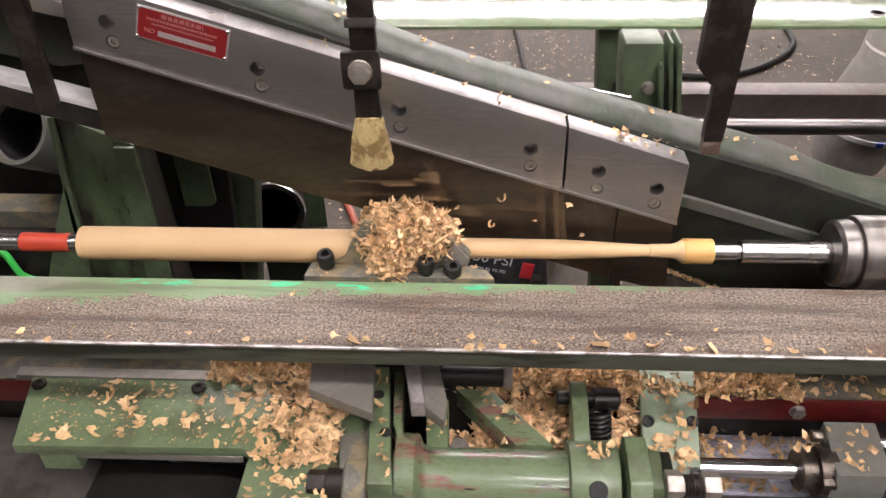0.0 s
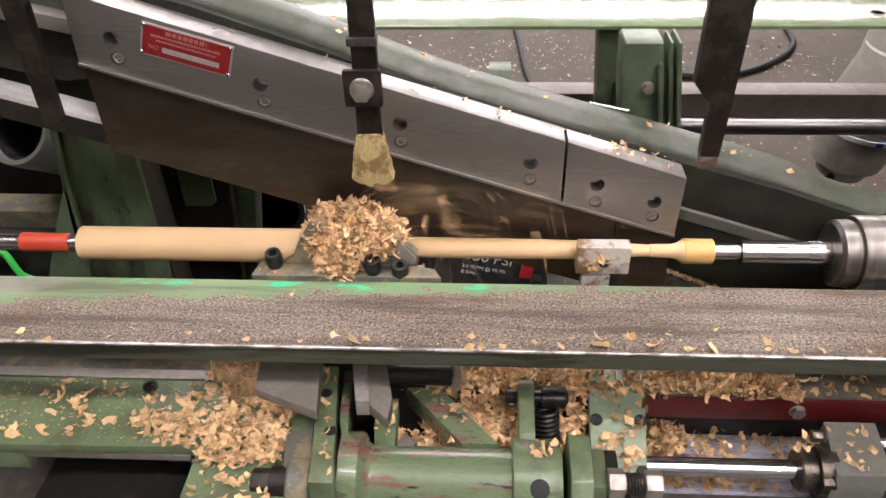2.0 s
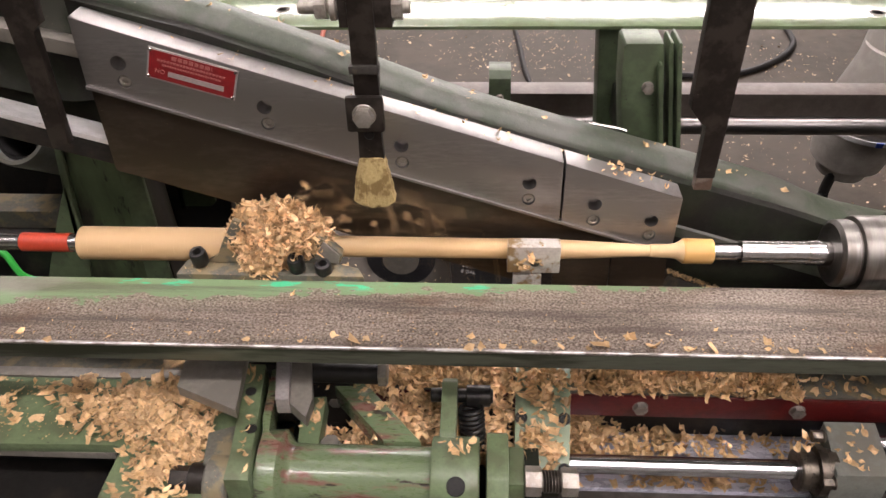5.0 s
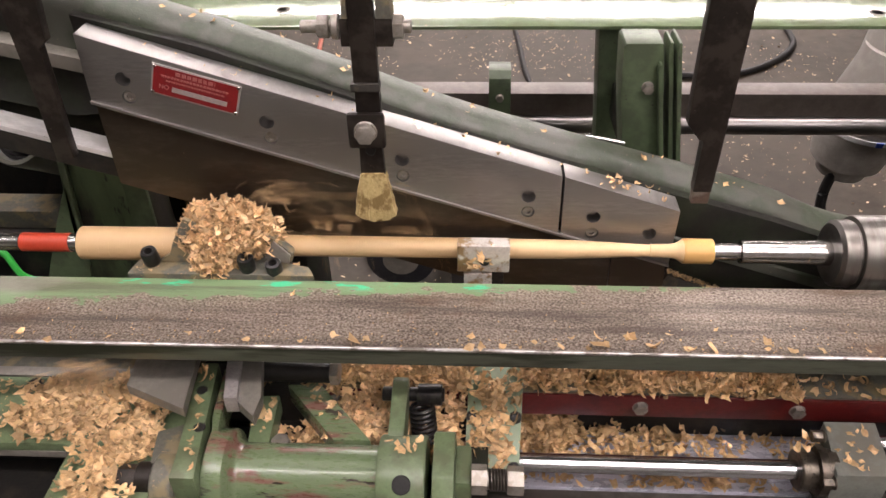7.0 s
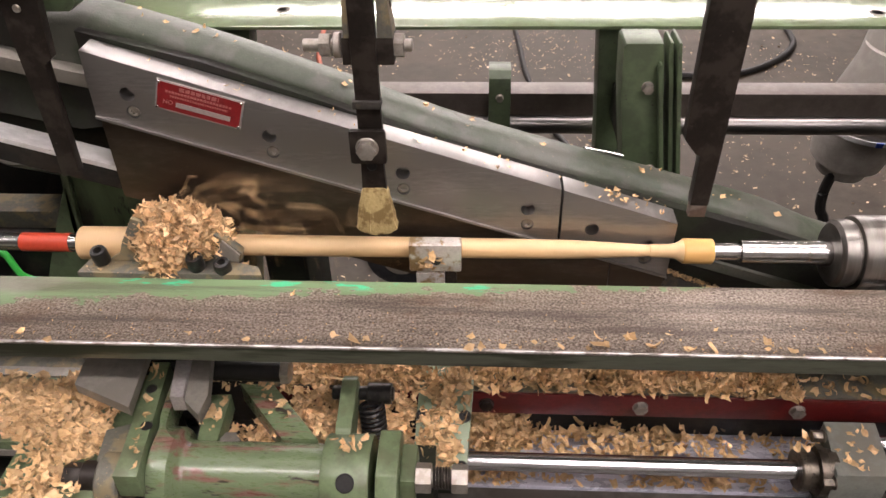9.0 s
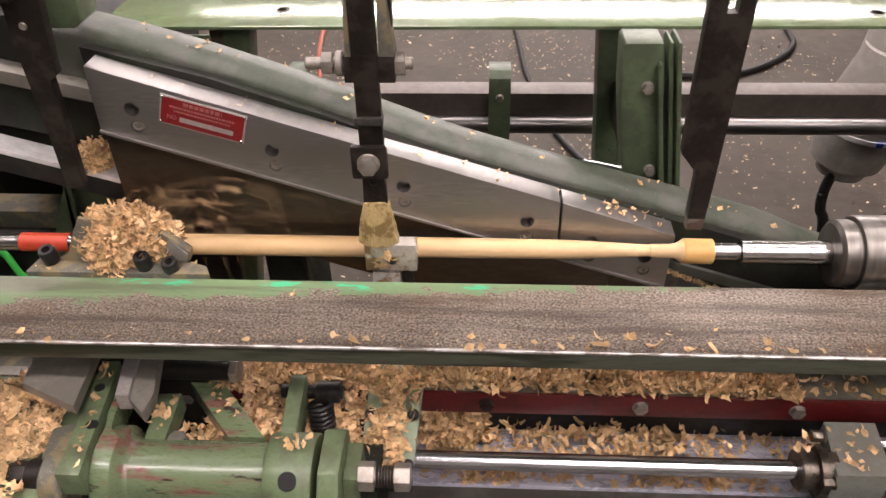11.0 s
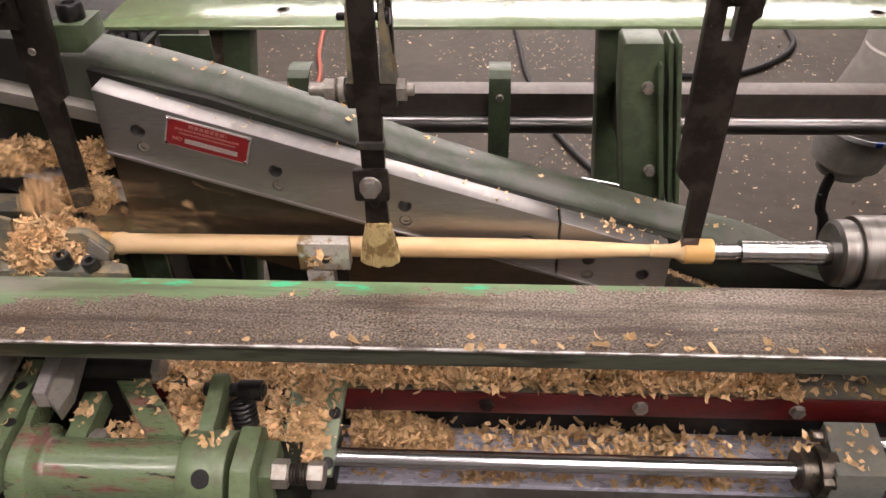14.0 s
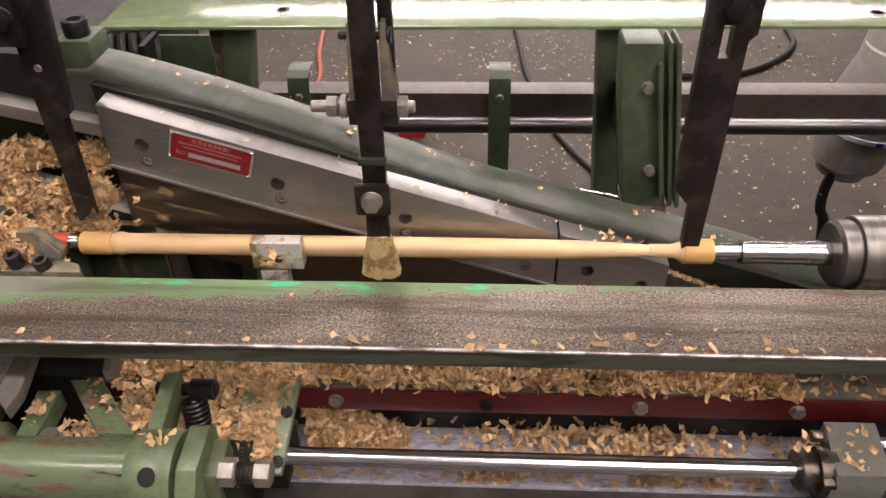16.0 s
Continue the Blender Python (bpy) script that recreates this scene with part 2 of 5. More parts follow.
def part(name, bm, mat, parent, label="", smooth=True):
    """One mesh under a thing or part; the mesh is given in world metres."""
    bmesh.ops.recalc_face_normals(bm, faces=bm.faces)
    me = bpy.data.meshes.new(name)
    o = base_of(parent) if parent else Vector((0, 0, 0))
    bmesh.ops.translate(bm, verts=bm.verts, vec=-o)
    bm.to_mesh(me)
    bm.free()
    me.materials.append(mat)
    if smooth:
        me.shade_smooth()
        me.set_sharp_from_angle(angle=radians(35))
    ob = new(name, me)
    ob.parent = parent
    if label:
        ob["label"] = label
    return ob


def solo(name, bm, mat, base, label, category, group="", kind="", smooth=True):
    """A thing that is one mesh, with its origin at base."""
    bmesh.ops.recalc_face_normals(bm, faces=bm.faces)
    bmesh.ops.translate(bm, verts=bm.verts, vec=-Vector(base))
    me = bpy.data.meshes.new(name)
    bm.to_mesh(me)
    bm.free()
    me.materials.append(mat)
    if smooth:
        me.shade_smooth()
        me.set_sharp_from_angle(angle=radians(35))
    ob = new(name, me)
    ob.location = base
    BASE[ob.name] = Vector(base)
    return tagged(ob, label, category, group, kind)


def bevel(bm, w, seg=2):
    if w:
        es = [e for e in bm.edges if len(e.link_faces) == 2 and e.calc_face_angle(0) > radians(30)]
        bmesh.ops.bevel(bm, geom=es, offset=w, segments=seg, affect="EDGES", profile=0.6, clamp_overlap=True)
    return bm


def box(x0, x1, y0, y1, z0, z1, w=0.001):
    bm = bmesh.new()
    bmesh.ops.create_cube(bm, size=1, matrix=Matrix.Translation(((x0 + x1) / 2, (y0 + y1) / 2, (z0 + z1) / 2))
                          @ Matrix.Diagonal((abs(x1 - x0), abs(y1 - y0), abs(z1 - z0), 1)))
    return bevel(bm, w)


def prism(pts, lo, hi, axis="z", w=0.001):
    """A polygon pushed along an axis. pts: (x, y) for z, (x, z) for y, (y, z) for x."""
    bm = bmesh.new()

    def at(p, d):
        return {"z": (p[0], p[1], d), "y": (p[0], d, p[1]), "x": (d, p[0], p[1])}[axis]
    a = [bm.verts.new(at(p, lo)) for p in pts]
    b = [bm.verts.new(at(p, hi)) for p in pts]
    bm.faces.new(a)
    bm.faces.new(b[::-1])
    for i in range(len(pts)):
        j = (i + 1) % len(pts)
        bm.faces.new((a[i], b[i], b[j], a[j]))
    bmesh.ops.recalc_face_normals(bm, faces=bm.faces)
    return bevel(bm, w)


def turned(profile, origin, direction="x", seg=32):
    """A body of revolution. profile: (along, radius)."""
    bm = bmesh.new()
    rings = []
    for u, r in profile:
        ring = []
        for i in range(seg):
            a = 2 * math.pi * i / seg
            c, s = r * math.cos(a), r * math.sin(a)
            p = {"x": (u, c, s), "y": (c, u, s), "z": (c, s, u)}[direction]
            ring.append(bm.verts.new(Vector(p) + Vector(origin)))
        rings.append(ring)
    for a, b in zip(rings, rings[1:]):
        for i in range(seg):
            j = (i + 1) % seg
            bm.faces.new((a[i], a[j], b[j], b[i]))
    for ring in (rings[0], rings[-1]):
        if profile[0][1] > 0:
            bm.faces.new(ring)
    bmesh.ops.recalc_face_normals(bm, faces=bm.faces)
    return bm


def rod(origin, direction, u0, u1, r, seg=24, w=0.0008):
    return turned([(u0, r - w), (u0 + w, r), (u1 - w, r), (u1, r - w)], origin, direction, seg)


def join(*bms):
    out = bms[0]
    for b in bms[1:]:
        me = bpy.data.meshes.new("tmp")
        b.to_mesh(me)
        out.from_mesh(me)
        bpy.data.meshes.remove(me)
        b.free()
    return out


def moved(bm, m):
    bmesh.ops.transform(bm, matrix=m, verts=bm.verts)
    return bm


def sweep(points, section, closed=True, caps=True):
    """A section (side, up) carried along points; side is level."""
    bm = bmesh.new()
    P = [Vector(p) for p in points]
    rings = []
    for i, p in enumerate(P):
        t = (P[min(i + 1, len(P) - 1)] - P[max(i - 1, 0)]).normalized()
        side = Vector((0, 0, 1)).cross(t)
        side = side.normalized() if side.length > 1e-4 else Vector((0, 1, 0))
        up = t.cross(side)
        rings.append([bm.verts.new(p + side * a + up * b) for a, b in section])
    n = len(section)
    for a, b in zip(rings, rings[1:]):
        for i in range(n):
            bm.faces.new((a[i], a[(i + 1) % n], b[(i + 1) % n], b[i]))
    if caps:
        bm.faces.new(rings[0])
        bm.faces.new(rings[-1])
    bmesh.ops.recalc_face_normals(bm, faces=bm.faces)
    return bm


def smooth_path(points, steps=8):
    P = [Vector(p) for p in points]
    out = []
    for i in range(len(P) - 1):
        a, b, c, d = P[max(i - 1, 0)], P[i], P[i + 1], P[min(i + 2, len(P) - 1)]
        for k in range(steps):
            u = k / steps
            out.append(0.5 * (2 * b + (c - a) * u + (2 * a - 5 * b + 4 * c - d) * u * u + (3 * b - a - 3 * c + d) * u ** 3))
    return out + [P[-1]]


def circle(r, n=12):
    return [(r * math.cos(2 * math.pi * i / n), r * math.sin(2 * math.pi * i / n)) for i in range(n)]


def hose(points, r, steps=8):
    return sweep(smooth_path(points, steps), circle(r, 10))


def hexagon(r):
    return [(r * math.cos(math.pi / 3 * i), r * math.sin(math.pi / 3 * i)) for i in range(6)]


def axis_turn(direction):
    """Turns +z into the direction named."""
    return {"z": Matrix(), "-y": pose(0, 0, 0, 90), "y": pose(0, 0, 0, -90), "x": pose(0, 0, 0, 0, 90), "-x": pose(0, 0, 0, 0, -90)}[direction]


def cap_screw(origin, direction, r, h):
    """A socket head, its hexagonal socket open, with a knurled rim."""
    bm = turned([(0, r * 0.96), (0.1 * h, r), (0.86 * h, r), (h, r * 0.88), (h, r * 0.52), (h * 0.5, r * 0.5), (h * 0.45, 0.0002)], (0, 0, 0), "z", 24)
    return moved(bm, Matrix.Translation(origin) @ axis_turn(direction))


def hex_head(origin, direction, r, h):
    bm = join(prism(hexagon(r), 0, h, "z", r * 0.08), rod((0, 0, 0), "z", -0.001, h * 0.12, r * 1.12))
    return moved(bm, Matrix.Translation(origin) @ axis_turn(direction))


def coil(origin, direction, r, wire, length, turns):
    pts = [(r * math.cos(2 * math.pi * i / 12), r * math.sin(2 * math.pi * i / 12), length * i / (12 * turns)) for i in range(12 * turns + 1)]
    bm = sweep(pts, circle(wire, 6))
    return moved(bm, Matrix.Translation(origin) @ axis_turn(direction))


def chip_into(bm, m, size, rng, curls=0.2):
    """One shaving: a broad torn flake with lifted corners, or (in the share given) a long narrow curl."""
    if rng.random() < curls:
        n = rng.choice((6, 7, 8))
        long, wide = size * rng.uniform(1.5, 2.4), size * rng.uniform(0.12, 0.22)
        bend, drift = rng.uniform(1.6, 5.2), rng.uniform(-0.35, 0.35) * size
        rad = long / bend
        rows = []
        for i in range(n + 1):
            a = bend * (i / n - 0.5)
            w = wide * (0.55 if i in (0, n) else rng.uniform(0.8, 1.15))
            c = Vector((drift * (i / n - 0.5), rad * math.sin(a), rad * (1 - math.cos(a))))
            rows.append([bm.verts.new(m @ (c + Vector((e * w, 0, 0.2 * w * e)))) for e in (-1, 1)])
        for a, b in zip(rows, rows[1:]):
            bm.faces.new((a[0], a[1], b[1], b[0]))
        return
    size *= rng.choice((0.42, 0.6, 0.75, 0.9, 1.05))
    lx, ly = size * rng.uniform(0.38, 0.62), size * rng.uniform(0.42, 0.75)
    bend, cup = rng.uniform(-0.2, 0.75) * size, rng.uniform(-0.15, 0.3) * size
    rows = []
    for v in (-1, 0, 1):
        row = []
        for u in (-1, 0, 1):
            k = rng.uniform(0.35, 1.25) if u and v else rng.uniform(0.6, 1.05)
            x, y = u * k + rng.uniform(-0.14, 0.14), v * k + rng.uniform(-0.14, 0.14)
            row.append(bm.verts.new(m @ Vector((x * lx, y * ly, bend * y * y * 0.45 + cup * x * x + rng.uniform(-0.05, 0.05) * size))))
        rows.append(row)
    for a, b in zip(rows, rows[1:]):
        bm.faces.new((a[0], a[1], b[1], b[0]))
        bm.faces.new((a[1], a[2], b[2], b[1]))


def any_turn(rng, lie=1.0):
    return pose(0, 0, 0, rng.gauss(0, 55 * lie), rng.gauss(0, 55 * lie), rng.uniform(0, 360))


def shavings(count, place, size, rng, lie=1.0, curls=0.2):
    bm = bmesh.new()
    for _ in range(count):
        chip_into(bm, Matrix.Translation(place(rng)) @ any_turn(rng, lie), size * rng.uniform(0.6, 1.3), rng, curls)
    return bm


def mound(cx, cy, cz, rx, ry, rz, count, size, rng, core=True):
    """A heap of shavings: a lumpy core and loose chips all over it."""
    def place(r):
        a, b = r.uniform(0, 2 * math.pi), math.acos(r.uniform(-0.25, 1))
        k = r.uniform(0.70, 1.06) * (1 + 0.13 * noise.noise(Vector((math.cos(a) * 2, math.sin(a) * 2, b * 2 + cx * 9))))
        return Vector((cx + rx * k * math.sin(b) * math.cos(a), cy + ry * k * math.sin(b) * math.sin(a), cz + rz * k * math.cos(b)))
    bm = shavings(count, place, size, rng)
    if core:
        c = bmesh.new()
        bmesh.ops.create_icosphere(c, subdivisions=3, radius=1)
        for v in c.verts:
            v.co *= 0.70 + 0.10 * noise.noise(v.co * 2.3)
        moved(c, Matrix.Translation((cx, cy, cz)) @ Matrix.Diagonal((rx, ry, rz, 1)))
        bm = join(bm, c)
    return bm


def text_mesh(words, size, m):
    cu = bpy.data.curves.new("letters", "FONT")
    cu.body, cu.size, cu.extrude, cu.align_x, cu.align_y = words, size, 0.0004, "LEFT", "BOTTOM"
    ob = bpy.data.objects.new("letters", cu)
    me = bpy.data.meshes.new_from_object(ob)
    bm = bmesh.new()
    bm.from_mesh(me)
    bpy.data.objects.remove(ob)
    bpy.data.meshes.remove(me)
    return moved(bm, m)


# ---------- the room ----------
def room():
    bm = bmesh.new()
    bmesh.ops.create_grid(bm, x_segments=40, y_segments=40, size=6.0)
    moved(bm, Matrix.Translation((0, 2, 0)))
    tagged(solo("floor", bm, M_FLOOR, (0, 0, 0), "stained brown concrete workshop floor", "floor", kind="structure"))
    for name, b in (("wall_north", box(-6, 6, 8.0, 8.2, 0, 3.4, 0)), ("wall_south", box(-6, 6, -4.2, -4.0, 0, 3.4, 0)),
                    ("wall_east", box(6, 6.2, -4.2, 8.2, 0, 3.4, 0)), ("wall_west", box(-6.2, -6, -4.2, 8.2, 0, 3.4, 0))):
        solo(name, b, M_WALL, (0, 0, 0), "plain painted workshop wall", "wall", kind="structure")
    solo("ceiling", box(-6.2, 6.2, -4.2, 8.2, 3.4, 3.5, 0), M_CEIL, (0, 0, 0), "plain grey workshop ceiling", "ceiling", kind="structure")
    first = thing("ceiling_light", (0, 0, 3.4), "long unseen fluorescent ceiling light, switched on", "ceiling light", "ceiling lights")
    part("housing", box(-0.75, 0.75, -0.16, 0.16, 3.33, 3.4, 0.01), M_DUCT, first)
    part("diffuser", box(-0.7, 0.7, -0.12, 0.12, 3.30, 3.328, 0.01), M_TUBE, first, "glowing white diffuser")
    first.location = (-1.1, -1.1, 3.4)
    # Out of view: front ones added as fill, far rows for tabletop glare.
    for x, y in ((0.9, -1.1), (0.9, -2.7), (-0.9, 0.5), (1.1, 0.5), (-1.0, 2.6), (1.9, -1.7), (-2.1, 6.19),
                 *((x, y) for y in (5.53, 5.86, 6.19, 6.52) for x in (-0.55, 1.05, 2.65))):
        copy_thing(first, pose(x, y, 3.4))


room()


# ---------- the lathe ----------
def lathe():
    L = thing("lathe", (0, -0.08, 0), "green-painted wood-turning lathe bed with a long worn steel rail", "lathe")
    part("front_rail", box(-0.8, 0.8, -0.1222, -0.0405, 1.0405, 1.044, 0.0008), M_RAIL, L, "worn brown steel rail with green paint remnants")
    part("worn_edge", rod((0, -0.1213, 1.0428), "x", -0.8, 0.8, 0.0016, 10, 0.0002), M_EDGE, L, "bright worn edge of the rail")
    part("rail_body", box(-0.8, 0.8, -0.1216, -0.045, 1.0255, 1.0405, 0.0008), M_RAIL_SIDE, L, "dark green rail underside")
    for x in (-0.72, 0.72):
        part("rail_post", box(x - 0.03, x + 0.03, -0.11, -0.06, 0.85, 1.0255, 0.002), M_GREEN, L)
    part("bed", box(-0.9, 0.9, -0.26, 0.08, 0.05, 0.832, 0.004), M_BED_SHADE, L, "dark oily bed casting")
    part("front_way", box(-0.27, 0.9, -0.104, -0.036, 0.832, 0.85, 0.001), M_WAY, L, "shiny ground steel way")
    part("front_apron", box(-0.27, 0.9, -0.24, -0.1045, 0.832, 0.8475, 0.002), M_APRON, L, "grey bed surface beside the bright way")
    # Grey stretch of the way; the carriage's shade is in its colour.
    part("shaded_way_end", box(-0.9, -0.2705, -0.24, -0.036, 0.832, 0.849, 0.002), M_APRON, L, "grey bed surface beside the bright way")
    part("bed_wall", box(-0.9, 0.9, -0.0355, 0.0, 0.832, 0.9258, 0.001), M_BED_SHADE, L)
    part("ledge", box(-0.9, 0.9, -0.0565, 0.0, 0.9262, 0.9295, 0.0008), M_CAST, L, "dusty grey steel ledge")
    part("ledge_wall", box(-0.9, 0.9, -0.006, 0.0, 0.9297, 0.948, 0.0008), M_TOOL, L)
    strip = part("red_strip", box(-0.9, 0.9, -0.058, -0.0357, 0.8985, 0.9258, 0.0012), M_RED, L, "dark red painted strip with bolts")
    for i in range(-5, 6):
        part("bolt", hex_head((0.328 + 0.1433 * (i - 2), -0.058, 0.912), "-y", 0.0068, 0.005), M_DARK if i == 0 else M_BOLT, strip)
    part("foot", box(-0.85, -0.6, -0.22, 0.07, 0, 0.05, 0.004), M_BED_SHADE, L)
    part("foot", box(0.6, 0.85, -0.22, 0.07, 0, 0.05, 0.004), M_BED_SHADE, L)
    # end block which guides the sliding rod
    blk = part("end_block", prism([(0.346, -0.072), (0.392, -0.072), (0.384, -0.131), (0.338, -0.131)], 0.8505, 0.915, "z", 0.0015), M_CAST_CLEAN, L, "grey painted steel end block with bolts")
    part("flange", turned([(0.313, 0.009), (0.313, 0.017), (0.3145, 0.0185), (0.320, 0.0190), (0.3205, 0.0165), (0.3275, 0.0165), (0.328, 0.0225), (0.335, 0.0228), (0.336, 0.019), (0.345, 0.019)],
                          (0, -0.112, 0.897), "x", 28), M_GREASE, blk, "greasy brown flange")
    for y, z in ((-0.092, 0.918), (-0.131, 0.904)):
        part("nut", hex_head((0.338, y, z), "-x", 0.0055, 0.010), M_GREASE, blk)
    part("end_cap", rod((0, -0.155, 0.878), "x", 0.352, 0.46, 0.016), M_CAST, blk)
    part("way_bar", rod((0, -0.085, 0.902), "x", 0.385, 0.8, 0.007), M_CHROME, blk)
    part("end_base", box(0.384, 0.56, -0.17, -0.075, 0.8505, 0.885, 0.002), M_BED_SHADE, blk)
    # tail side, under the turning axis: a dusty clamp bar
    part("tool_bar", moved(box(0.212, 0.29, 0.0285, 0.0385, 0.972, 1.002, 0.0015), Matrix.Translation((0.212, 0, 1.002)) @ pose(0, 0, 0, 0, 24, 0) @ Matrix.Translation((-0.212, 0, -1.002))),
         M_BARDARK, L, "dusty dark bar")
    part("tool_bar_post", box(0.232, 0.262, 0.0290, 0.0380, 0.83, 0.972, 0.001), M_BED_SHADE, L)
    # fixed cast column with a slanted face, behind the drive end
    part("column", prism([(-0.389, 1.128), (-0.314, 1.093), (-0.310, 0.86), (-0.425, 0.86)], 0.108, 0.150, "y", 0.004), M_GREEN_OILY, L, "oil-streaked green cast column")
    part("column_rib", prism([(-0.334, 1.093), (-0.3125, 1.093), (-0.313, 0.86), (-0.344, 0.86)], 0.102, 0.1075, "y", 0.002), M_GREEN_REAR, L)
    part("column_edge", prism([(-0.390, 1.126), (-0.385, 1.126), (-0.396, 0.99), (-0.415, 0.86), (-0.424, 0.86)], 0.102, 0.1075, "y", 0.0015), M_GREEN_REAR, L)
    part("column_side", prism([(-0.394, 1.057), (-0.3985, 0.99), (-0.430, 0.86), (-0.485, 0.86), (-0.456, 0.926), (-0.425, 0.994)], 0.102, 0.112, "y", 0.002), M_GREEN_REAR, L, "green painted gusset")
    pm = Matrix.Translation((-0.486, 0.20, 1.058)) @ pose(0, 0, 0, -38, 0, -12)
    part("pipe_mouth", moved(turned([(0.06, 0.034), (-0.01, 0.034), (-0.013, 0.0355), (-0.013, 0.040), (-0.01, 0.0415), (0.06, 0.0415)], (0, 0, 0), "y", 40), pm), M_CAST_CLEAN, L, "open end of a grey pipe")
    # Black liner and end disc stand for the shade inside the pipe.
    part("pipe_bore_shade", moved(turned([(0.058, 0.0300), (-0.004, 0.0300), (-0.004, 0.0339), (0.058, 0.0339)], (0, 0, 0), "y", 40), pm), M_RUBBER_HOLE, L)
    part("pipe_end_shade", moved(rod((0, 0, 0), "y", 0.052, 0.058, 0.0338), pm), M_RUBBER_HOLE, L)
    # Added block that keeps the background dark behind the drive end.
    part("dark_backing", box(-0.95, -0.415, 0.26, 0.60, 0.0, 1.13, 0.004), M_BED_SHADE, L, "dark backing block added behind the drive end")
    part("rear_panel", prism([(-0.40, 1.04), (-0.268, 1.04), (-0.30, 0.55), (-0.42, 0.55)], 0.225, 0.24, "y", 0.002), M_BED_SHADE, L)
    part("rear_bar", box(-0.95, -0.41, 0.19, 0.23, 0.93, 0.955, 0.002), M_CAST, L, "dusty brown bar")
    part("rear_bar", box(-0.95, -0.41, 0.17, 0.25, 0.86, 0.93, 0.002), M_BED_SHADE, L)
    return L


def guides():
    """Upright guides beyond both ends, on which the knife frame slides."""
    for x in (-0.78, 0.78):
        solo("guide_column", box(x - 0.04, x + 0.04, 0.045, 0.10, 0, 1.75, 0.004), M_GREEN_DARK, (x, 0.07, 0),
                 "green steel guide column of the knife frame", "machine column", "guide columns")


LATHE = lathe()
guides()


def spindles():
    d = thing("drive_spindle", (-0.5, 0, AXIS_Z), "steel drive spindle with an orange-red collar", "spindle")
    o = (0, 0, AXIS_Z)
    part("shaft", turned([(-0.9, 0.0083), (-0.389, 0.0083), (-0.389, 0.007), (-0.342, 0.007), (-0.342, 0.0084), (-0.333, 0.0084), (-0.332, 0.004), (-0.326, 0.003)], o), M_STEEL, d)
    part("collar", turned([(-0.3885, 0.0072), (-0.3885, 0.0088), (-0.3425, 0.0088), (-0.3425, 0.0072)], o), M_COLLAR, d, "orange-red collar")
    c = thing("live_center", (0.3, 0, AXIS_Z), "polished steel live centre in a heavy chuck", "lathe chuck")
    part("tip", turned([(0.234, 0.003), (0.2375, 0.0075), (0.258, 0.0078), (0.2585, 0.0065), (0.261, 0.0065), (0.2615, 0.0104), (0.318, 0.0104), (0.3185, 0.0111), (0.34, 0.0111)], o),
         M_STEEL, c, "stepped steel shaft")
    ch = part("chuck", turned([(0.338, 0.012), (0.338, 0.026), (0.341, 0.0295), (0.352, 0.0300), (0.353, 0.0285), (0.355, 0.0285), (0.3555, 0.0325), (0.358, 0.0335), (0.9, 0.0335)], o, "x", 48),
              M_CHUCK, c, "scratched steel chuck body")
    for k in range(3):
        a = 2 * math.pi * k / 3
        part("screw", moved(cap_screw((0, 0, 0), "z", 0.006, 0.004), Matrix.Translation((0.392, 0, AXIS_Z)) @ pose(0, 0, 0, math.degrees(a)) @ Matrix.Translation((0, 0, 0.0322))), M_BLACK, ch)
    return d, c


DRIVE, CENTER = spindles()


# ---------- the piece being turned ----------
RING = 0.010


def workpiece():
    w = thing("turned_spindle", (0, 0, AXIS_Z), "pale maple blank being turned to a slim spindle", "wooden spindle")
    o = (0, 0, AXIS_Z)
    body = [(-0.302, 0.0090), (-0.298, 0.0105), (-0.294, 0.0108), (-0.291, 0.0099), (-0.288, 0.0094), (-0.24, 0.0095), (-0.13, 0.0096), (0.0, 0.0092), (0.06, 0.0090),
            (0.105, 0.0087), (0.13, 0.0078), (0.155, 0.0066), (0.178, 0.0055), (0.1828, 0.0052), (0.1832, 0.0058), (0.190, 0.0061), (0.2, 0.0062), (0.205, 0.0068),
            (0.208, 0.0084), (0.2112, 0.0106), (0.2115, 0.0102)]
    part("core", turned(body, o, "x", 40), M_WOOD, w)
    part("amber_end", turned([(-0.331, 0.0100), (-0.330, 0.0106), (-0.303, 0.0107), (-0.302, 0.0101)], o, "x", 40), M_WOOD_END, w, "amber unturned end")
    part("amber_end", turned([(0.2113, 0.0104), (0.212, 0.0112), (0.2365, 0.0112), (0.2375, 0.0106)], o, "x", 40), M_WOOD_END, w, "amber unturned end")
    # the square-cut waste of the blank, ring by ring, which the cutter takes off
    first = None
    rings = []
    n = 29
    for i in range(n):
        x = -0.331 + i * RING
        if first is None:
            bm = turned([(0, 0.0108), (0.0, 0.01535), (RING + 0.0006, 0.01542), (RING + 0.0006, 0.0108), (0, 0.0108)], (0, 0, 0), "x", 40)
            first = bpy.data.meshes.new("waste_ring")
            bm.to_mesh(first)
            bm.free()
            first.materials.append(M_WASTE)
            first.shade_smooth()
            first.set_sharp_from_angle(angle=radians(35))
        r = new("waste_ring", first)
        r.parent = w
        r.location = (x, 0, 0)
        rings.append((r, x))
    return w, rings


WORK, RINGS = workpiece()


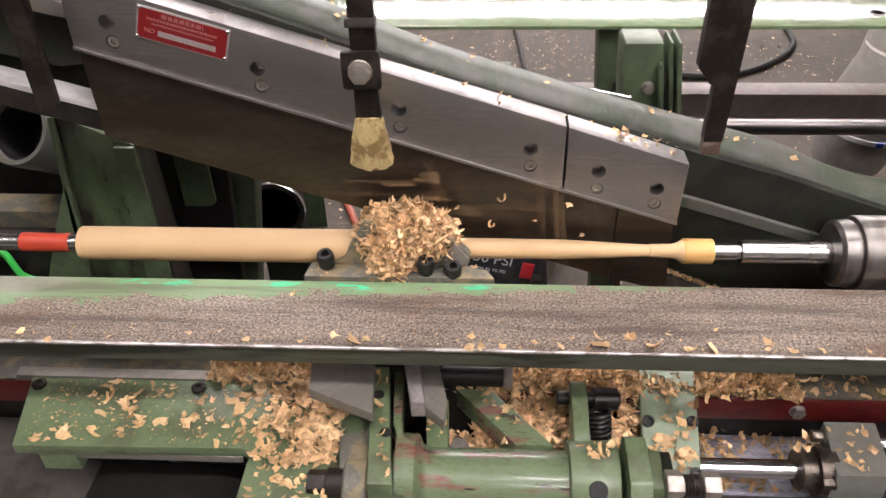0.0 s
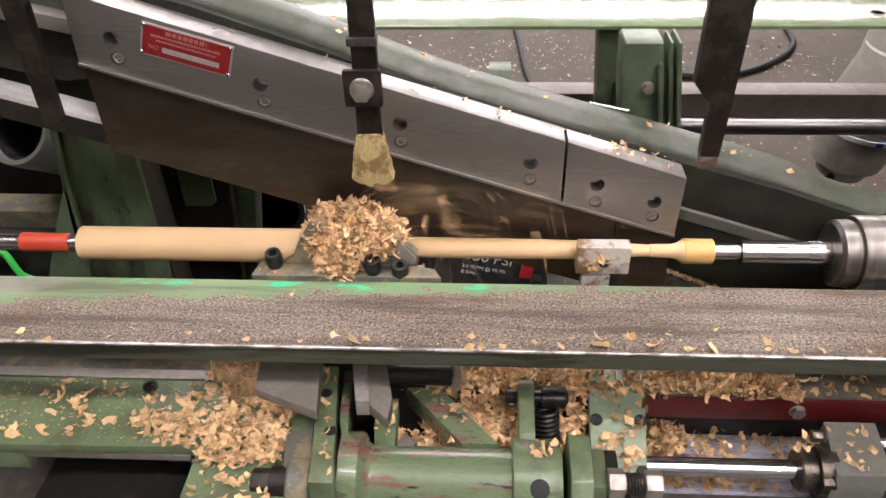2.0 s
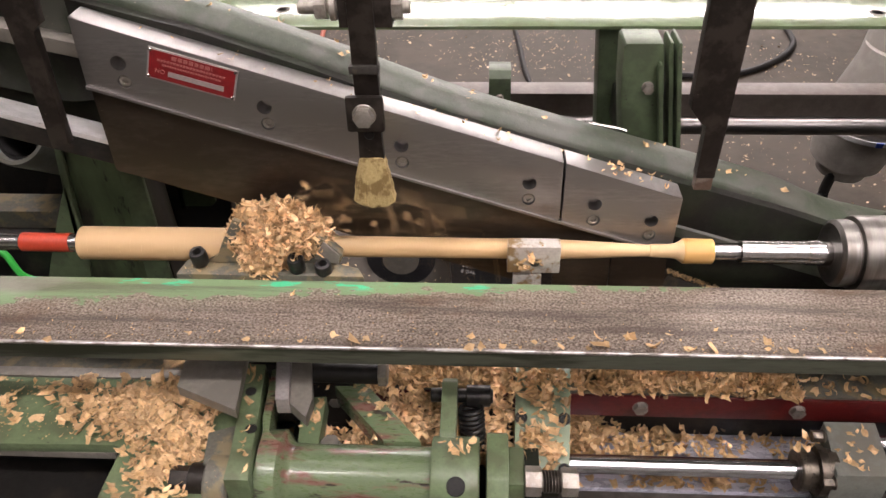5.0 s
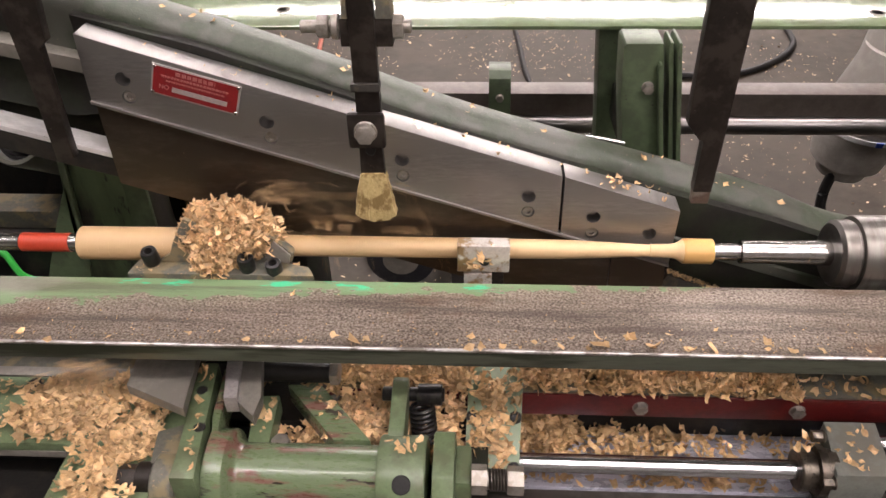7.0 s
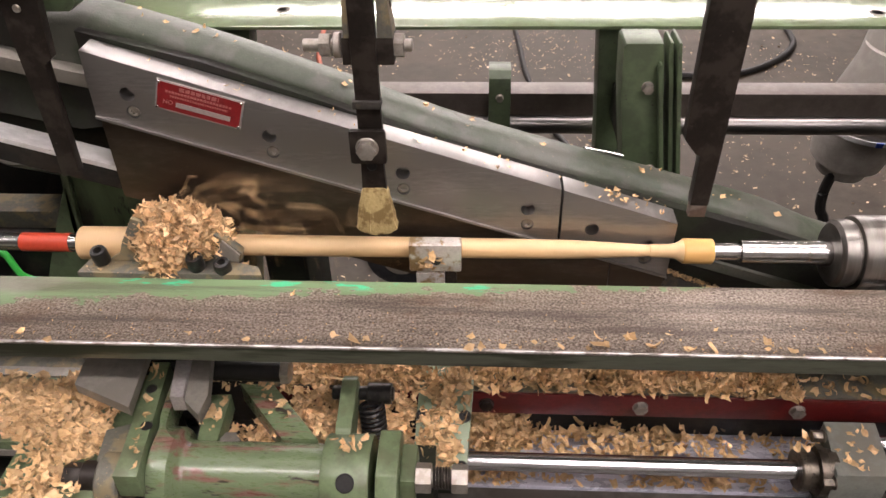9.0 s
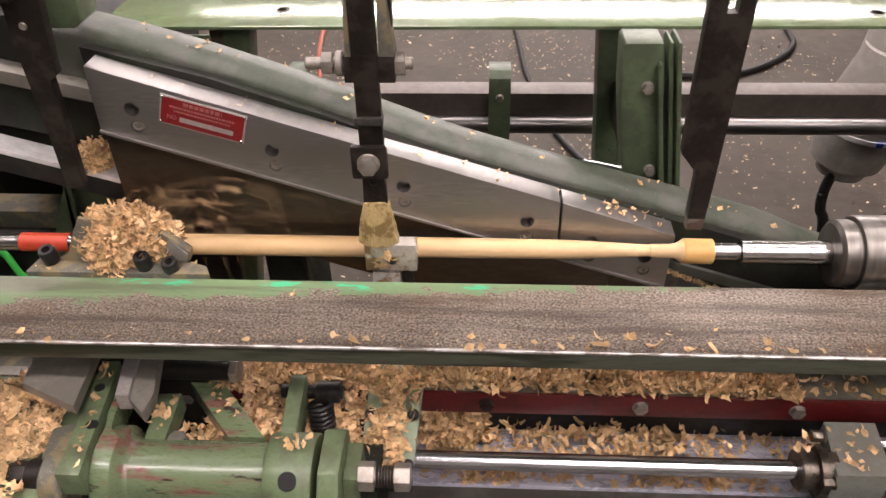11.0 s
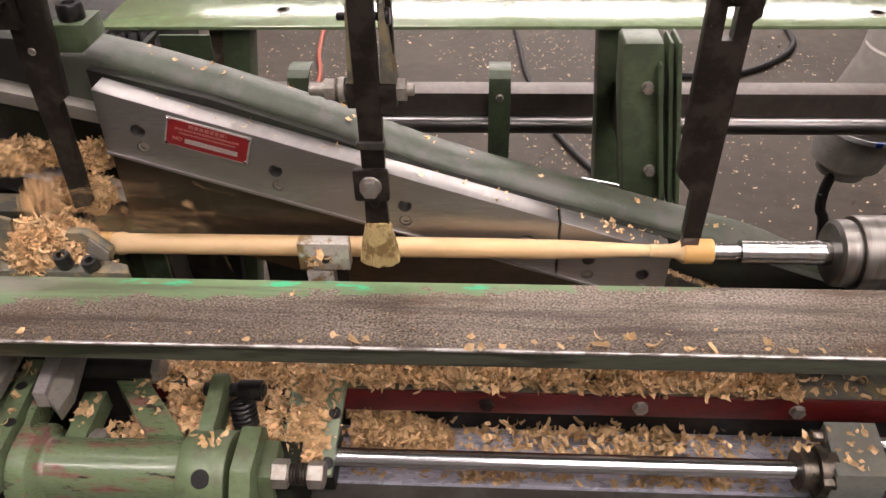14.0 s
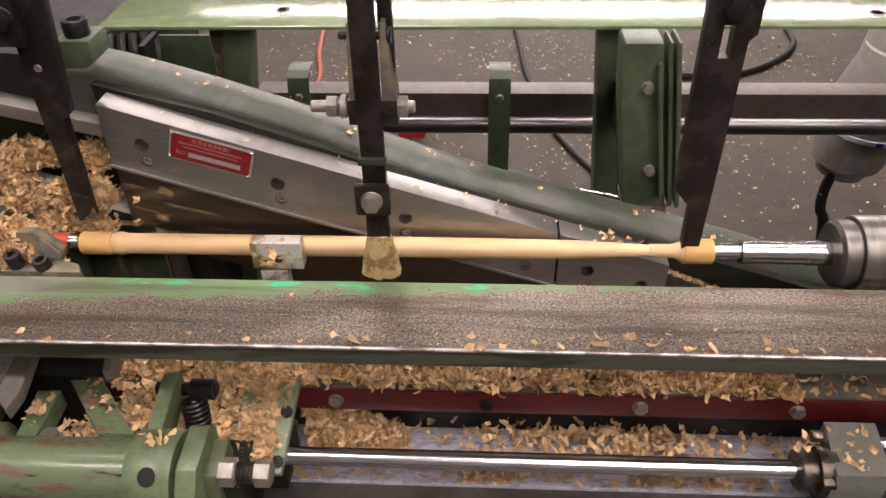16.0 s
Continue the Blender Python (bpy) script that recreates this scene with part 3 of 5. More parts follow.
# ---------- the knife frame, given at mid travel ----------
def cut(ob, cutter):
    """Cuts the shape out of the mesh for good."""
    me = bpy.data.meshes.new("cutter")
    cutter.to_mesh(me)
    cutter.free()
    c = new("cutter", me)
    mod = ob.modifiers.new("cut", "BOOLEAN")
    mod.operation, mod.object, mod.solver = "DIFFERENCE", c, "EXACT"
    bpy.context.view_layer.update()
    done = bpy.data.meshes.new_from_object(ob.evaluated_get(bpy.context.evaluated_depsgraph_get()))
    ob.modifiers.remove(mod)
    ob.data = done
    bpy.data.objects.remove(c)
    bpy.data.meshes.remove(me)


def knife_frame():
    F = thing("knife_frame", (0, 0.05, 1.1), "sliding green knife frame with a slanted steel back knife", "machine frame")
    left = part("knife_holder", prism([(-0.287, 1.238), (0.1033, 1.112), (0.1033, 1.0508), (-0.289, 1.1795)], 0.014, 0.039, "y", 0.0012), M_ALU, F, "ground steel knife holder with screws")
    right = part("knife_holder", prism([(0.1052, 1.1113), (0.208, 1.077), (0.2065, 1.0175), (0.1052, 1.0502)], 0.0142, 0.039, "y", 0.0012), M_ALU, F, "short ground steel knife holder")
    holes = ((-0.257, 1.200, -0.256, 1.184), (-0.145, 1.162, -0.144, 1.147), (-0.034, 1.127, -0.034, 1.111), (0.075, 1.091, 0.075, 1.075))
    for hs, ob in ((holes, left), (((0.133, 1.070, 0.133, 1.053), (0.184, 1.053, 0.184, 1.038)), right)):
        cutters = []
        for x, z, sx, sz in hs:
            cutters += [rod((x, 0, z), "y", 0.0, 0.028, 0.0062), rod((sx, 0, sz), "y", 0.0, 0.022, 0.0058)]
        for c in cutters:
            cut(ob, c)
        for x, z, sx, sz in hs:
            part("screw", cap_screw((sx, 0.0205, sz), "-y", 0.0050, 0.0055), M_BOLT, ob, "round steel socket screw")
        ob.data.shade_smooth()
        ob.data.set_sharp_from_angle(angle=radians(30))
    part("knife_blade", prism([(-0.2885, 1.186), (0.154, 1.041), (0.154, 0.951), (-0.289, 1.098)], 0.0185, 0.026, "y", 0.0008), M_BLADE, F, "dull brown steel knife blade")
    part("knife_blade", prism([(0.1546, 1.041), (0.2045, 1.0245), (0.209, 0.935), (0.1546, 0.951)], 0.0187, 0.026, "y", 0.0008), M_BLADE, F, "dull brown steel knife blade")
    part("holder_lip", prism([(-0.289, 1.1812), (0.1545, 1.0362), (0.2065, 1.0192), (0.2065, 1.0166), (0.1545, 1.0336), (-0.289, 1.1786)], 0.0118, 0.0182, "y", 0.0006), M_ALU, F)
    # rounded beam behind the holder
    path = smooth_path([(-0.33, 0.072, 1.262), (-0.29, 0.072, 1.256), (-0.2, 0.072, 1.229), (-0.1, 0.072, 1.193), (0.0, 0.072, 1.154), (0.1, 0.072, 1.122), (0.2, 0.072, 1.092),
                        (0.3, 0.072, 1.062), (0.42, 0.072, 1.020), (0.8, 0.072, 0.96)], 5)
    sec = [(-0.022, -0.05), (0.026, -0.05), (0.027, -0.017), (0.0258, -0.0095), (0.0215, -0.0045), (0.0145, -0.0012), (0.006, 0.0), (-0.004, 0.0), (-0.0120, -0.0014), (-0.0180, -0.0050), (-0.0215, -0.0105), (-0.0228, -0.018)]
    part("beam", sweep(path, sec), M_BEAM, F, "rounded grey-green beam dotted with chips")
    # Covers the beam's lower front, whose shade is painted in.
    part("web", prism([(-0.30, 1.244), (-0.2, 1.217), (-0.1, 1.181), (0.0, 1.142), (0.1, 1.110), (0.2, 1.080), (0.3, 1.050), (0.42, 1.008), (0.8, 0.948), (0.8, 0.80), (0.42, 0.87), (0.12, 0.955), (0.0, 1.04), (-0.30, 1.165)], 0.040, 0.052, "y", 0.001), M_GREEN_DARK, F, "oily web plate darkened for the shade under the beam")
    low = smooth_path([(0.19, 0.05, 1.042), (0.26, 0.05, 1.020), (0.36, 0.05, 0.988), (0.44, 0.05, 0.965), (0.8, 0.05, 0.93)], 4)
    part("lower_rib", sweep(low, [(-0.012, -0.014), (0.012, -0.014), (0.012, -0.002), (0.009, 0.0), (-0.008, 0.0), (-0.012, -0.004)]), M_BEAM, F)
    for x, z in ((0.150, 1.100), (0.197, 1.080)):
        part("pin", moved(rod((0, 0, 0), "x", -0.020, 0.020, 0.0022, 12), Matrix.Translation((x, 0.101, z)) @ pose(0, 0, 0, 0, 12, 0)), M_STEEL, F, "bright steel pin")
    # drive-end casting, its shade included in the dark green
    cst = part("casting", prism([(-0.82, 1.30), (-0.325, 1.262), (-0.288, 1.232), (-0.288, 1.150), (-0.33, 1.145), (-0.82, 1.26)], 0.055, 0.10, "y", 0.003), M_GREEN_DARK, F, "oily green end casting with shade in its colour")
    part("casting_boss", prism([(-0.309, 1.290), (-0.2795, 1.290), (-0.280, 1.272), (-0.287, 1.266), (-0.309, 1.266)], 0.020, 0.055, "y", 0.003), M_GREEN_REAR, cst, "green clamp block")
    part("screw", cap_screw((-0.2935, 0.034, 1.290), "z", 0.0105, 0.013), M_BLACK, cst, "black socket screw")
    part("upper_slide", prism([(-0.82, 1.33), (-0.286, 1.205), (-0.286, 1.192), (-0.82, 1.318)], 0.035, 0.055, "y", 0.001), M_TOOL, cst)
    # Pale top, black body: the slide's light and shade as colours.
    sl = part("lower_slide", prism([(-0.82, 1.277), (-0.289, 1.1205), (-0.289, 1.1150), (-0.82, 1.2715)], 0.030, 0.054, "y", 0.0010), M_SLIDE, F, "light machined slide")
    part("slide_body", prism([(-0.82, 1.2713), (-0.289, 1.1148), (-0.289, 1.094), (-0.82, 1.250)], 0.0315, 0.054, "y", 0.0015), M_BED_SHADE, sl, "slide underside with its shade as black colour")
    # Shade behind the slide is part of this plate's colour.
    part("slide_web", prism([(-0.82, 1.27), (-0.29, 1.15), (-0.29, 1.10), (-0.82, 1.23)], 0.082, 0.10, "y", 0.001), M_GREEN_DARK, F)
    # three arms that hang from a cross bar above
    part("cross_bar", box(-0.82, 0.82, -0.01, 0.03, 1.52, 1.56, 0.002), M_DARK, F)
    part("hanger", box(-0.80, -0.76, 0.03, 0.10, 1.25, 1.56, 0.002), M_DARK, F)
    part("hanger", box(0.76, 0.80, 0.03, 0.10, 0.93, 1.56, 0.002), M_DARK, F)
    la = part("left_arm", prism([(-0.3238, 1.133), (-0.3085, 1.137), (-0.3050, 1.234), (-0.2985, 1.239), (-0.2900, 1.33), (-0.284, 1.53), (-0.335, 1.53), (-0.3265, 1.33), (-0.3230, 1.297), (-0.3244, 1.258), (-0.3229, 1.191)], -0.006, 0.004, "y", 0.001), M_DARK, F, "black steel arm")
    part("arm_plate", prism([(-0.335, 1.30), (-0.308, 1.30), (-0.308, 1.36), (-0.335, 1.36)], -0.018, -0.0065, "y", 0.001), M_DARK, la)
    part("rivet", rod((-0.3115, 0, 1.2785), "y", -0.0072, -0.005, 0.0032), M_BOLT, la)
    part("bolt", hex_head((-0.318, -0.018, 1.322), "-y", 0.0085, 0.007), M_DARK, la)
    ra = part("right_arm", prism([(0.2085, 1.110), (0.2235, 1.110), (0.2245, 1.150), (0.2265, 1.30), (0.232, 1.305), (0.234, 1.53), (0.192, 1.53), (0.1940, 1.172), (0.2045, 1.159), (0.2085, 1.157)], -0.006, 0.005, "y", 0.001),
              M_DARK, F, "black steel arm with a slot")
    cut(ra, box(0.2065, 0.2145, -0.02, 0.02, 1.287, 1.312, 0.0))
    part("bolt", hex_head((0.2125, -0.006, 1.325), "-y", 0.0095, 0.007), M_DARK, ra)
    part("scraper", box(0.2088, 0.2232, -0.005, 0.003, 1.098, 1.1105, 0.001), M_RUST, ra, "dusty brown scraper tip")
    # brush and its clamp
    y = -0.045
    ba = part("brush_arm", box(-0.0575, -0.0395, y - 0.004, y + 0.004, 1.196, 1.53, 0.0008), M_DARK, F, "dark steel brush arm")
    part("arm_lip", box(-0.0595, -0.0385, y - 0.0075, y + 0.003, 1.2205, 1.2265, 0.0008), M_BARDARK, ba)
    part("back_bar", box(-0.0385, -0.0285, y + 0.006, y + 0.014, 1.29, 1.53, 0.0008), M_DARK, ba)
    clamp = part("clamp", box(-0.064, -0.0275, y - 0.002, y + 0.016, 1.252, 1.272, 0.001), M_DARK, ba, "dark clamp block")
    part("clamp_cheek", prism([(-0.062, 1.272), (-0.059, 1.33), (-0.057, 1.33), (-0.0578, 1.272)], y - 0.003, y + 0.016, "y", 0.0005), M_CAST, clamp)
    part("clamp_cheek", prism([(-0.0275, 1.272), (-0.033, 1.33), (-0.036, 1.33), (-0.0385, 1.272)], y - 0.003, y + 0.016, "y", 0.0005), M_CAST, clamp)
    part("clamp_bolt", join(rod((0, y + 0.005, 1.264), "x", -0.092, -0.015, 0.0045), moved(prism(hexagon(0.0085), 0, 0.008, "z", 0.0006), Matrix.Translation((-0.080, y + 0.005, 1.264)) @ axis_turn("x")),
                            rod((0, y + 0.005, 1.264), "x", -0.070, -0.065, 0.009), moved(prism(hexagon(0.009), 0, 0.007, "z", 0.0006), Matrix.Translation((-0.0275, y + 0.005, 1.264)) @ axis_turn("x"))), M_BOLT, clamp, "steel clamp bolt with nuts")
    part("pin", join(rod((0, y + 0.003, 1.319), "x", -0.066, -0.03, 0.003), rod((0, y + 0.003, 1.319), "x", -0.037, -0.029, 0.006)), M_BLACK, clamp)
    plate = part("brush_plate", box(-0.0645, -0.0365, y - 0.010, y - 0.004, 1.176, 1.2045, 0.003), M_DARK, ba, "dark square clamp plate")
    part("bolt", hex_head((-0.0508, y - 0.010, 1.1905), "-y", 0.0078, 0.007), M_BOLT, plate, "worn steel hexagon bolt")
    part("brush_strap", prism([(-0.0572, 1.20), (-0.0418, 1.20), (-0.0395, 1.150), (-0.0585, 1.150)], y - 0.0035, y + 0.0035, "y", 0.0006), M_DARK, ba)
    # Black disc drawn for the hole's shade.
    part("strap_hole", rod((-0.0495, y, 1.171), "y", -0.0042, -0.003, 0.0040), M_RUBBER_HOLE, ba)
    # caked bristles: many tufts packed into one flared pad
    pad = prism([(-0.0588, 1.152), (-0.0396, 1.152), (-0.0365, 1.135), (-0.0325, 1.113), (-0.0385, 1.1085), (-0.050, 1.1065), (-0.0600, 1.1085), (-0.0662, 1.114), (-0.0625, 1.135)], y - 0.0055, y + 0.0055, "y", 0.0025)
    bmesh.ops.subdivide_edges(pad, edges=pad.edges[:], cuts=3, use_grid_fill=True)
    for v in pad.verts:
        v.co.y += 0.0016 * noise.noise(v.co * 160)
        v.co.x += 0.0010 * noise.noise(v.co * 210 + Vector((5, 0, 0)))
    rng = random.Random(3)
    for _ in range(26):
        u, v = rng.uniform(-1, 1), rng.uniform(-1, 1)
        a = Vector((-0.0493 + 0.0095 * u, y + 0.0050 * v, 1.140))
        e = Vector((-0.0495 + 0.0168 * u + rng.gauss(0, 0.0008), y + 0.0058 * v, 1.1095 + 0.005 * abs(u) + rng.uniform(-0.002, 0.001)))
        pad = join(pad, sweep([a, a.lerp(e, 0.5), e], circle(0.0009, 5)))
    part("bristles", pad, M_BRISTLE, ba, "yellowish sawdust-caked bristles")
    # name plate on the holder
    ang = math.atan2(1.194 - 1.2148, -0.1591 + 0.2269)
    m = Matrix.Translation((-0.2285, 0.0132, 1.2150)) @ Matrix.Rotation(-ang, 4, "Y")

    def slab(u0, u1, v0, v1, t0, t1, w=0.0):
        return moved(box(u0, u1, -t1, -t0, -v1, -v0, w), m)
    np_ = part("name_plate", slab(0, 0.0715, 0, 0.0268, -0.0006, 0.0004, 0.0003), M_PLATE_METAL, F, "red enamelled maker's plate")
    part("enamel", slab(0.0016, 0.0699, 0.0014, 0.0254, 0.0004, 0.0008, 0.0), M_PLATE_RED, np_)
    for u, v in ((0.002, 0.002), (0.0695, 0.002), (0.002, 0.0248), (0.0695, 0.0248)):
        part("rivet", moved(rod((0, 0, 0), "y", -0.0016, 0, 0.0015, 12, 0.0005), m @ Matrix.Translation((u, 0, -v))), M_STEEL, np_)
    for k, (u0, u1, v0, v1) in enumerate(((0.019, 0.051, 0.0030, 0.0062), (0.008, 0.062, 0.0080, 0.0098), (0.012, 0.059, 0.0118, 0.0132))):
        u = u0
        while u < u1:
            wd = (0.0034, 0.0021, 0.0016)[k] * rng.uniform(0.7, 1.15)
            part("lettering_bar", slab(u, min(u + wd, u1), v0, v1, 0.0008, 0.0011), M_PLATE_INK, np_)
            u += wd + (0.0012, 0.0007, 0.0006)[k]
    part("lettering", text_mesh("NO", 0.0052, m @ Matrix.Translation((0.0065, -0.0009, -0.0212)) @ pose(0, 0, 0, 90)), M_PLATE_INK, np_)
    part("number_field", slab(0.0172, 0.062, 0.0168, 0.0212, 0.0008, 0.0011), M_PLATE_METAL, np_)
    return F


FRAME = knife_frame()


# ---------- the carriage, given at the clip's start ----------
def carriage():
    C = thing("carriage", (0, -0.1, 0.88), "green lathe carriage covered with wood shavings", "lathe carriage")
    part("saddle", prism([(-0.391, -0.060), (-0.06, -0.060), (-0.06, -0.27), (-0.160, -0.27), (-0.160, -0.146), (-0.163, -0.139), (-0.169, -0.137), (-0.370, -0.1405)], 0.925, 0.936, "z", 0.0012), M_GREEN, C, "flat green saddle plate with loose chips")
    part("saddle_leg", prism([(-0.352, -0.1385), (-0.318, -0.1385), (-0.318, -0.110), (-0.352, -0.110)], 0.902, 0.925, "z", 0.001), M_GREEN, C)
    part("saddle_rib", box(-0.318, -0.17, -0.1375, -0.134, 0.917, 0.925, 0.0005), M_TOOL, C)
    part("saddle_foot", box(-0.30, -0.05, -0.085, -0.064, 0.8505, 0.925, 0.001), M_BED_SHADE, C)
    part("saddle_gib", prism([(-0.408, -0.0595), (-0.10, -0.0595), (-0.10, -0.048), (-0.408, -0.048)], 0.9297, 0.9375, "z", 0.0008), M_TOOL, C, "narrow grey gib")
    for x in (-0.379, -0.226):
        part("screw", cap_screw((x, -0.070, 0.9355), "z", 0.0068, 0.0035), M_DARK, C)
    # Black slab in place of the shaded opening below the saddle.
    part("apron", box(-0.322, -0.162, -0.262, -0.105, 0.8505, 0.872, 0.001), M_BED_SHADE, C, "black pan filling the shade under the saddle")
    # two slanted tool holders reaching back under the rail
    part("tool_holder", prism([(-0.1085, -0.1125), (-0.0515, -0.1370), (-0.0640, -0.02), (-0.1180, -0.02)], 0.974, 0.985, "z", 0.0008), M_TOOL, C, "grey steel tool holder with a slanted end")
    hb = part("tool_holder", prism([(-0.0100, -0.1240), (0.0065, -0.1390), (0.0082, -0.1171), (-0.0001, -0.081), (-0.014, -0.02), (-0.0278, -0.02)], 0.968, 0.9805, "z", 0.0006), M_TOOL, C, "narrow grey tool holder")
    # Paler metal than the holder: the lit strip is in the colour.
    part("holder_cap", prism([(-0.0215, -0.1245), (-0.0102, -0.1242), (-0.0282, -0.02), (-0.0420, -0.02)], 0.968, 0.985, "z", 0.0006), M_PLATE_METAL, hb, "steel cap strip, its lit top put into the colour")
    part("clamp_rod", rod((0, -0.064, 0.955), "x", -0.01, 0.056, 0.0095), M_BED_SHADE, C, "oily black clamp rod")
    part("nut", moved(prism(hexagon(0.0118), 0, 0.008, "z", 0.001), Matrix.Translation((0.056, -0.064, 0.955)) @ axis_turn("x")), M_BOLT, C)
    part("holder_stem", box(-0.09, -0.0, -0.055, -0.03, 0.936, 1.02, 0.001), M_BED_SHADE, C)
    # Black sheets added for the darkness here; they hide the red strip.
    part("dark_filler", box(-0.06, 0.032, -0.0625, -0.0595, 0.885, 0.962, 0.0005), M_BED_SHADE, C)
    part("dark_filler", box(0.034, 0.18, -0.0625, -0.0595, 0.885, 0.910, 0.0005), M_BED_SHADE, C)
    # perforated green strap beside the holders
    st = part("strap", prism([(-0.0640, -0.062), (-0.0475, -0.062), (-0.0355, -0.163), (-0.0320, -0.188), (-0.0520, -0.188), (-0.0535, -0.163)], 0.936, 0.962, "z", 0.001), M_GREEN, C, "green strap with round holes")
    # The strap's holes are black discs, their shade as colour.
    for x, y in ((-0.0530, -0.0955), (-0.0425, -0.1370)):
        part("hole_shade", rod((x, y, 0.9615), "z", 0.0, 0.0008, 0.0052), M_RUBBER_HOLE, st)
    part("strap_rib", prism([(-0.0430, -0.062), (-0.0330, -0.062), (-0.0305, -0.118), (-0.0280, -0.134), (-0.0150, -0.147), (-0.0345, -0.149), (-0.0345, -0.133), (-0.0385, -0.120)], 0.930, 0.957, "z", 0.003), M_GREEN_WORN, C, "chipped green neck of the tube")
    part("bolt", hex_head((0.018, -0.122, 0.922), "z", 0.0085, 0.008), M_TOOL, C)
    part("round_clamp", join(rod((0, -0.168, 0.930), "x", -0.074, -0.0535, 0.024, 28, 0.002), prism([(-0.083, -0.132), (-0.0537, -0.120), (-0.0537, -0.165), (-0.078, -0.165)], 0.930, 0.950, "z", 0.002)), M_CAST, C, "grey clamp collar")
    part("stud", join(moved(prism(hexagon(0.0115), 0, 0.016, "z", 0.0008), Matrix.Translation((-0.104, -0.170, 0.936)) @ axis_turn("x")), rod((0, -0.170, 0.936), "x", -0.0885, -0.073, 0.0135)), M_DARK, C, "dark hexagon stud")
    # the green tube and its lugs
    o = (0, -0.150, 0.918)
    part("tube", turned([(-0.02, 0.02), (-0.02, 0.0270), (0.112, 0.0270), (0.112, 0.02)], o, "x", 40), M_GREEN_WORN, C, "chipped green tube with red primer showing")
    part("tube_collar", turned([(-0.0345, 0.022), (-0.0342, 0.0375), (-0.0330, 0.0385), (-0.0175, 0.0385), (-0.0155, 0.037), (-0.0125, 0.0300), (-0.0085, 0.0275), (-0.007, 0.0270)], o, "x", 40), M_GREEN_WORN, C, "chipped green collar")
    part("lug", turned([(0.1085, 0.02), (0.109, 0.0355), (0.1105, 0.0365), (0.147, 0.0365), (0.1485, 0.0355), (0.149, 0.02)], o, "x", 40), M_GREEN, C, "rounded green lug")
    # Black disc stands for the shaded hole in the lug.
    part("lug_hole", moved(join(rod((0, 0, 0), "z", 0.034, 0.0369, 0.0080)), Matrix.Translation((0.130, -0.150, 0.918)) @ pose(0, 0, 0, 44)), M_RUBBER_HOLE, C)
    part("lug_post", prism([(-0.140, 0.935), (-0.125, 0.950), (-0.078, 0.962), (-0.070, 0.958), (-0.070, 0.940), (-0.12, 0.915)], 0.1145, 0.1285, "x", 0.002), M_GREEN, C)
    part("lug", prism([(-0.188, 0.900), (-0.187, 0.935), (-0.172, 0.952), (-0.130, 0.956), (-0.120, 0.945), (-0.120, 0.885), (-0.17, 0.885)], 0.1545, 0.1725, "x", 0.002), M_GREEN, C, "flat green lug")
    part("lug_ear", prism([(-0.172, 0.90), (-0.165, 0.935), (-0.13, 0.940), (-0.125, 0.89)], 0.1725, 0.186, "x", 0.002), M_GREEN, C)
    part("rib", prism([(0.0110, -0.060), (0.0365, -0.052), (0.0985, -0.1250), (0.0660, -0.1250)], 0.912, 0.936, "z", 0.001), M_GREEN_WORN, C, "diagonal green rib")
    part("rib", prism([(-0.0147, -0.0725), (0.0065, -0.0712), (0.0088, -0.127), (-0.0098, -0.127)], 0.910, 0.931, "z", 0.001), M_GREEN, C)
    part("back_web", box(-0.02, 0.110, -0.1255, -0.122, 0.90, 0.9275, 0.001), M_GREEN_WORN, C)
    part("floor_pan", box(-0.03, 0.18, -0.15, -0.058, 0.8505, 0.885, 0.001), M_BED_SHADE, C)
    part("pivot_screw", moved(join(rod((0, 0, 0), "x", -0.022, 0.034, 0.0065), rod((0, 0, 0), "x", 0.010, 0.032, 0.0098), rod((0, 0, 0), "x", 0.0316, 0.0322, 0.0055)), Matrix.Translation((0.126, -0.076, 0.942))), M_BLACK, C, "black pivot screw")
    part("spring", moved(coil((0, 0, 0), "z", 0.0104, 0.0019, 0.050, 10), Matrix.Translation((0.1435, -0.098, 0.890)) @ pose(0, 0, 0, -14, -4, 0)), M_BLACK, C, "black coil spring")
    # bracket plate leaning towards the front
    lean = math.degrees(math.atan2(0.037, 0.092))
    bm_ = Matrix.Translation((0, -0.028, 0.947)) @ pose(0, 0, 0, lean)
    pl = part("bracket_plate", moved(prism([(0.182, 0.0), (0.2335, 0.0), (0.2265, -0.118), (0.179, -0.118)], -0.009, 0.0, "z", 0.0012), bm_), M_GREEN_PALE, C, "pale green bracket plate strewn with chips")
    for x, y in ((0.1855, -0.062), (0.2245, -0.062), (0.2225, -0.108)):
        part("screw", moved(cap_screw((x, y, -0.0004), "z", 0.0055, 0.0045), bm_), M_BLACK, pl)
    part("bracket_leg", box(0.186, 0.222, -0.115, -0.062, 0.8505, 0.885, 0.001), M_GREEN_DARK, C)
    part("guide_rod", rod((0, -0.113, 0.8975), "x", 0.215, 1.05, 0.0085, 28), M_CHROME, C, "polished chrome rod")
    stop = part("stop_screw", join(moved(prism(hexagon(0.0125), 0, 0.013, "z", 0.001), Matrix.Translation((0.186, -0.160, 0.934)) @ axis_turn("x")), rod((0, -0.160, 0.934), "x", 0.19, 0.228, 0.0078)), M_BOLT, C, "steel stop screw with lock nut")
    part("thread", coil((0.200, -0.160, 0.934), "x", 0.0082, 0.0012, 0.015, 6), M_DARK, stop)
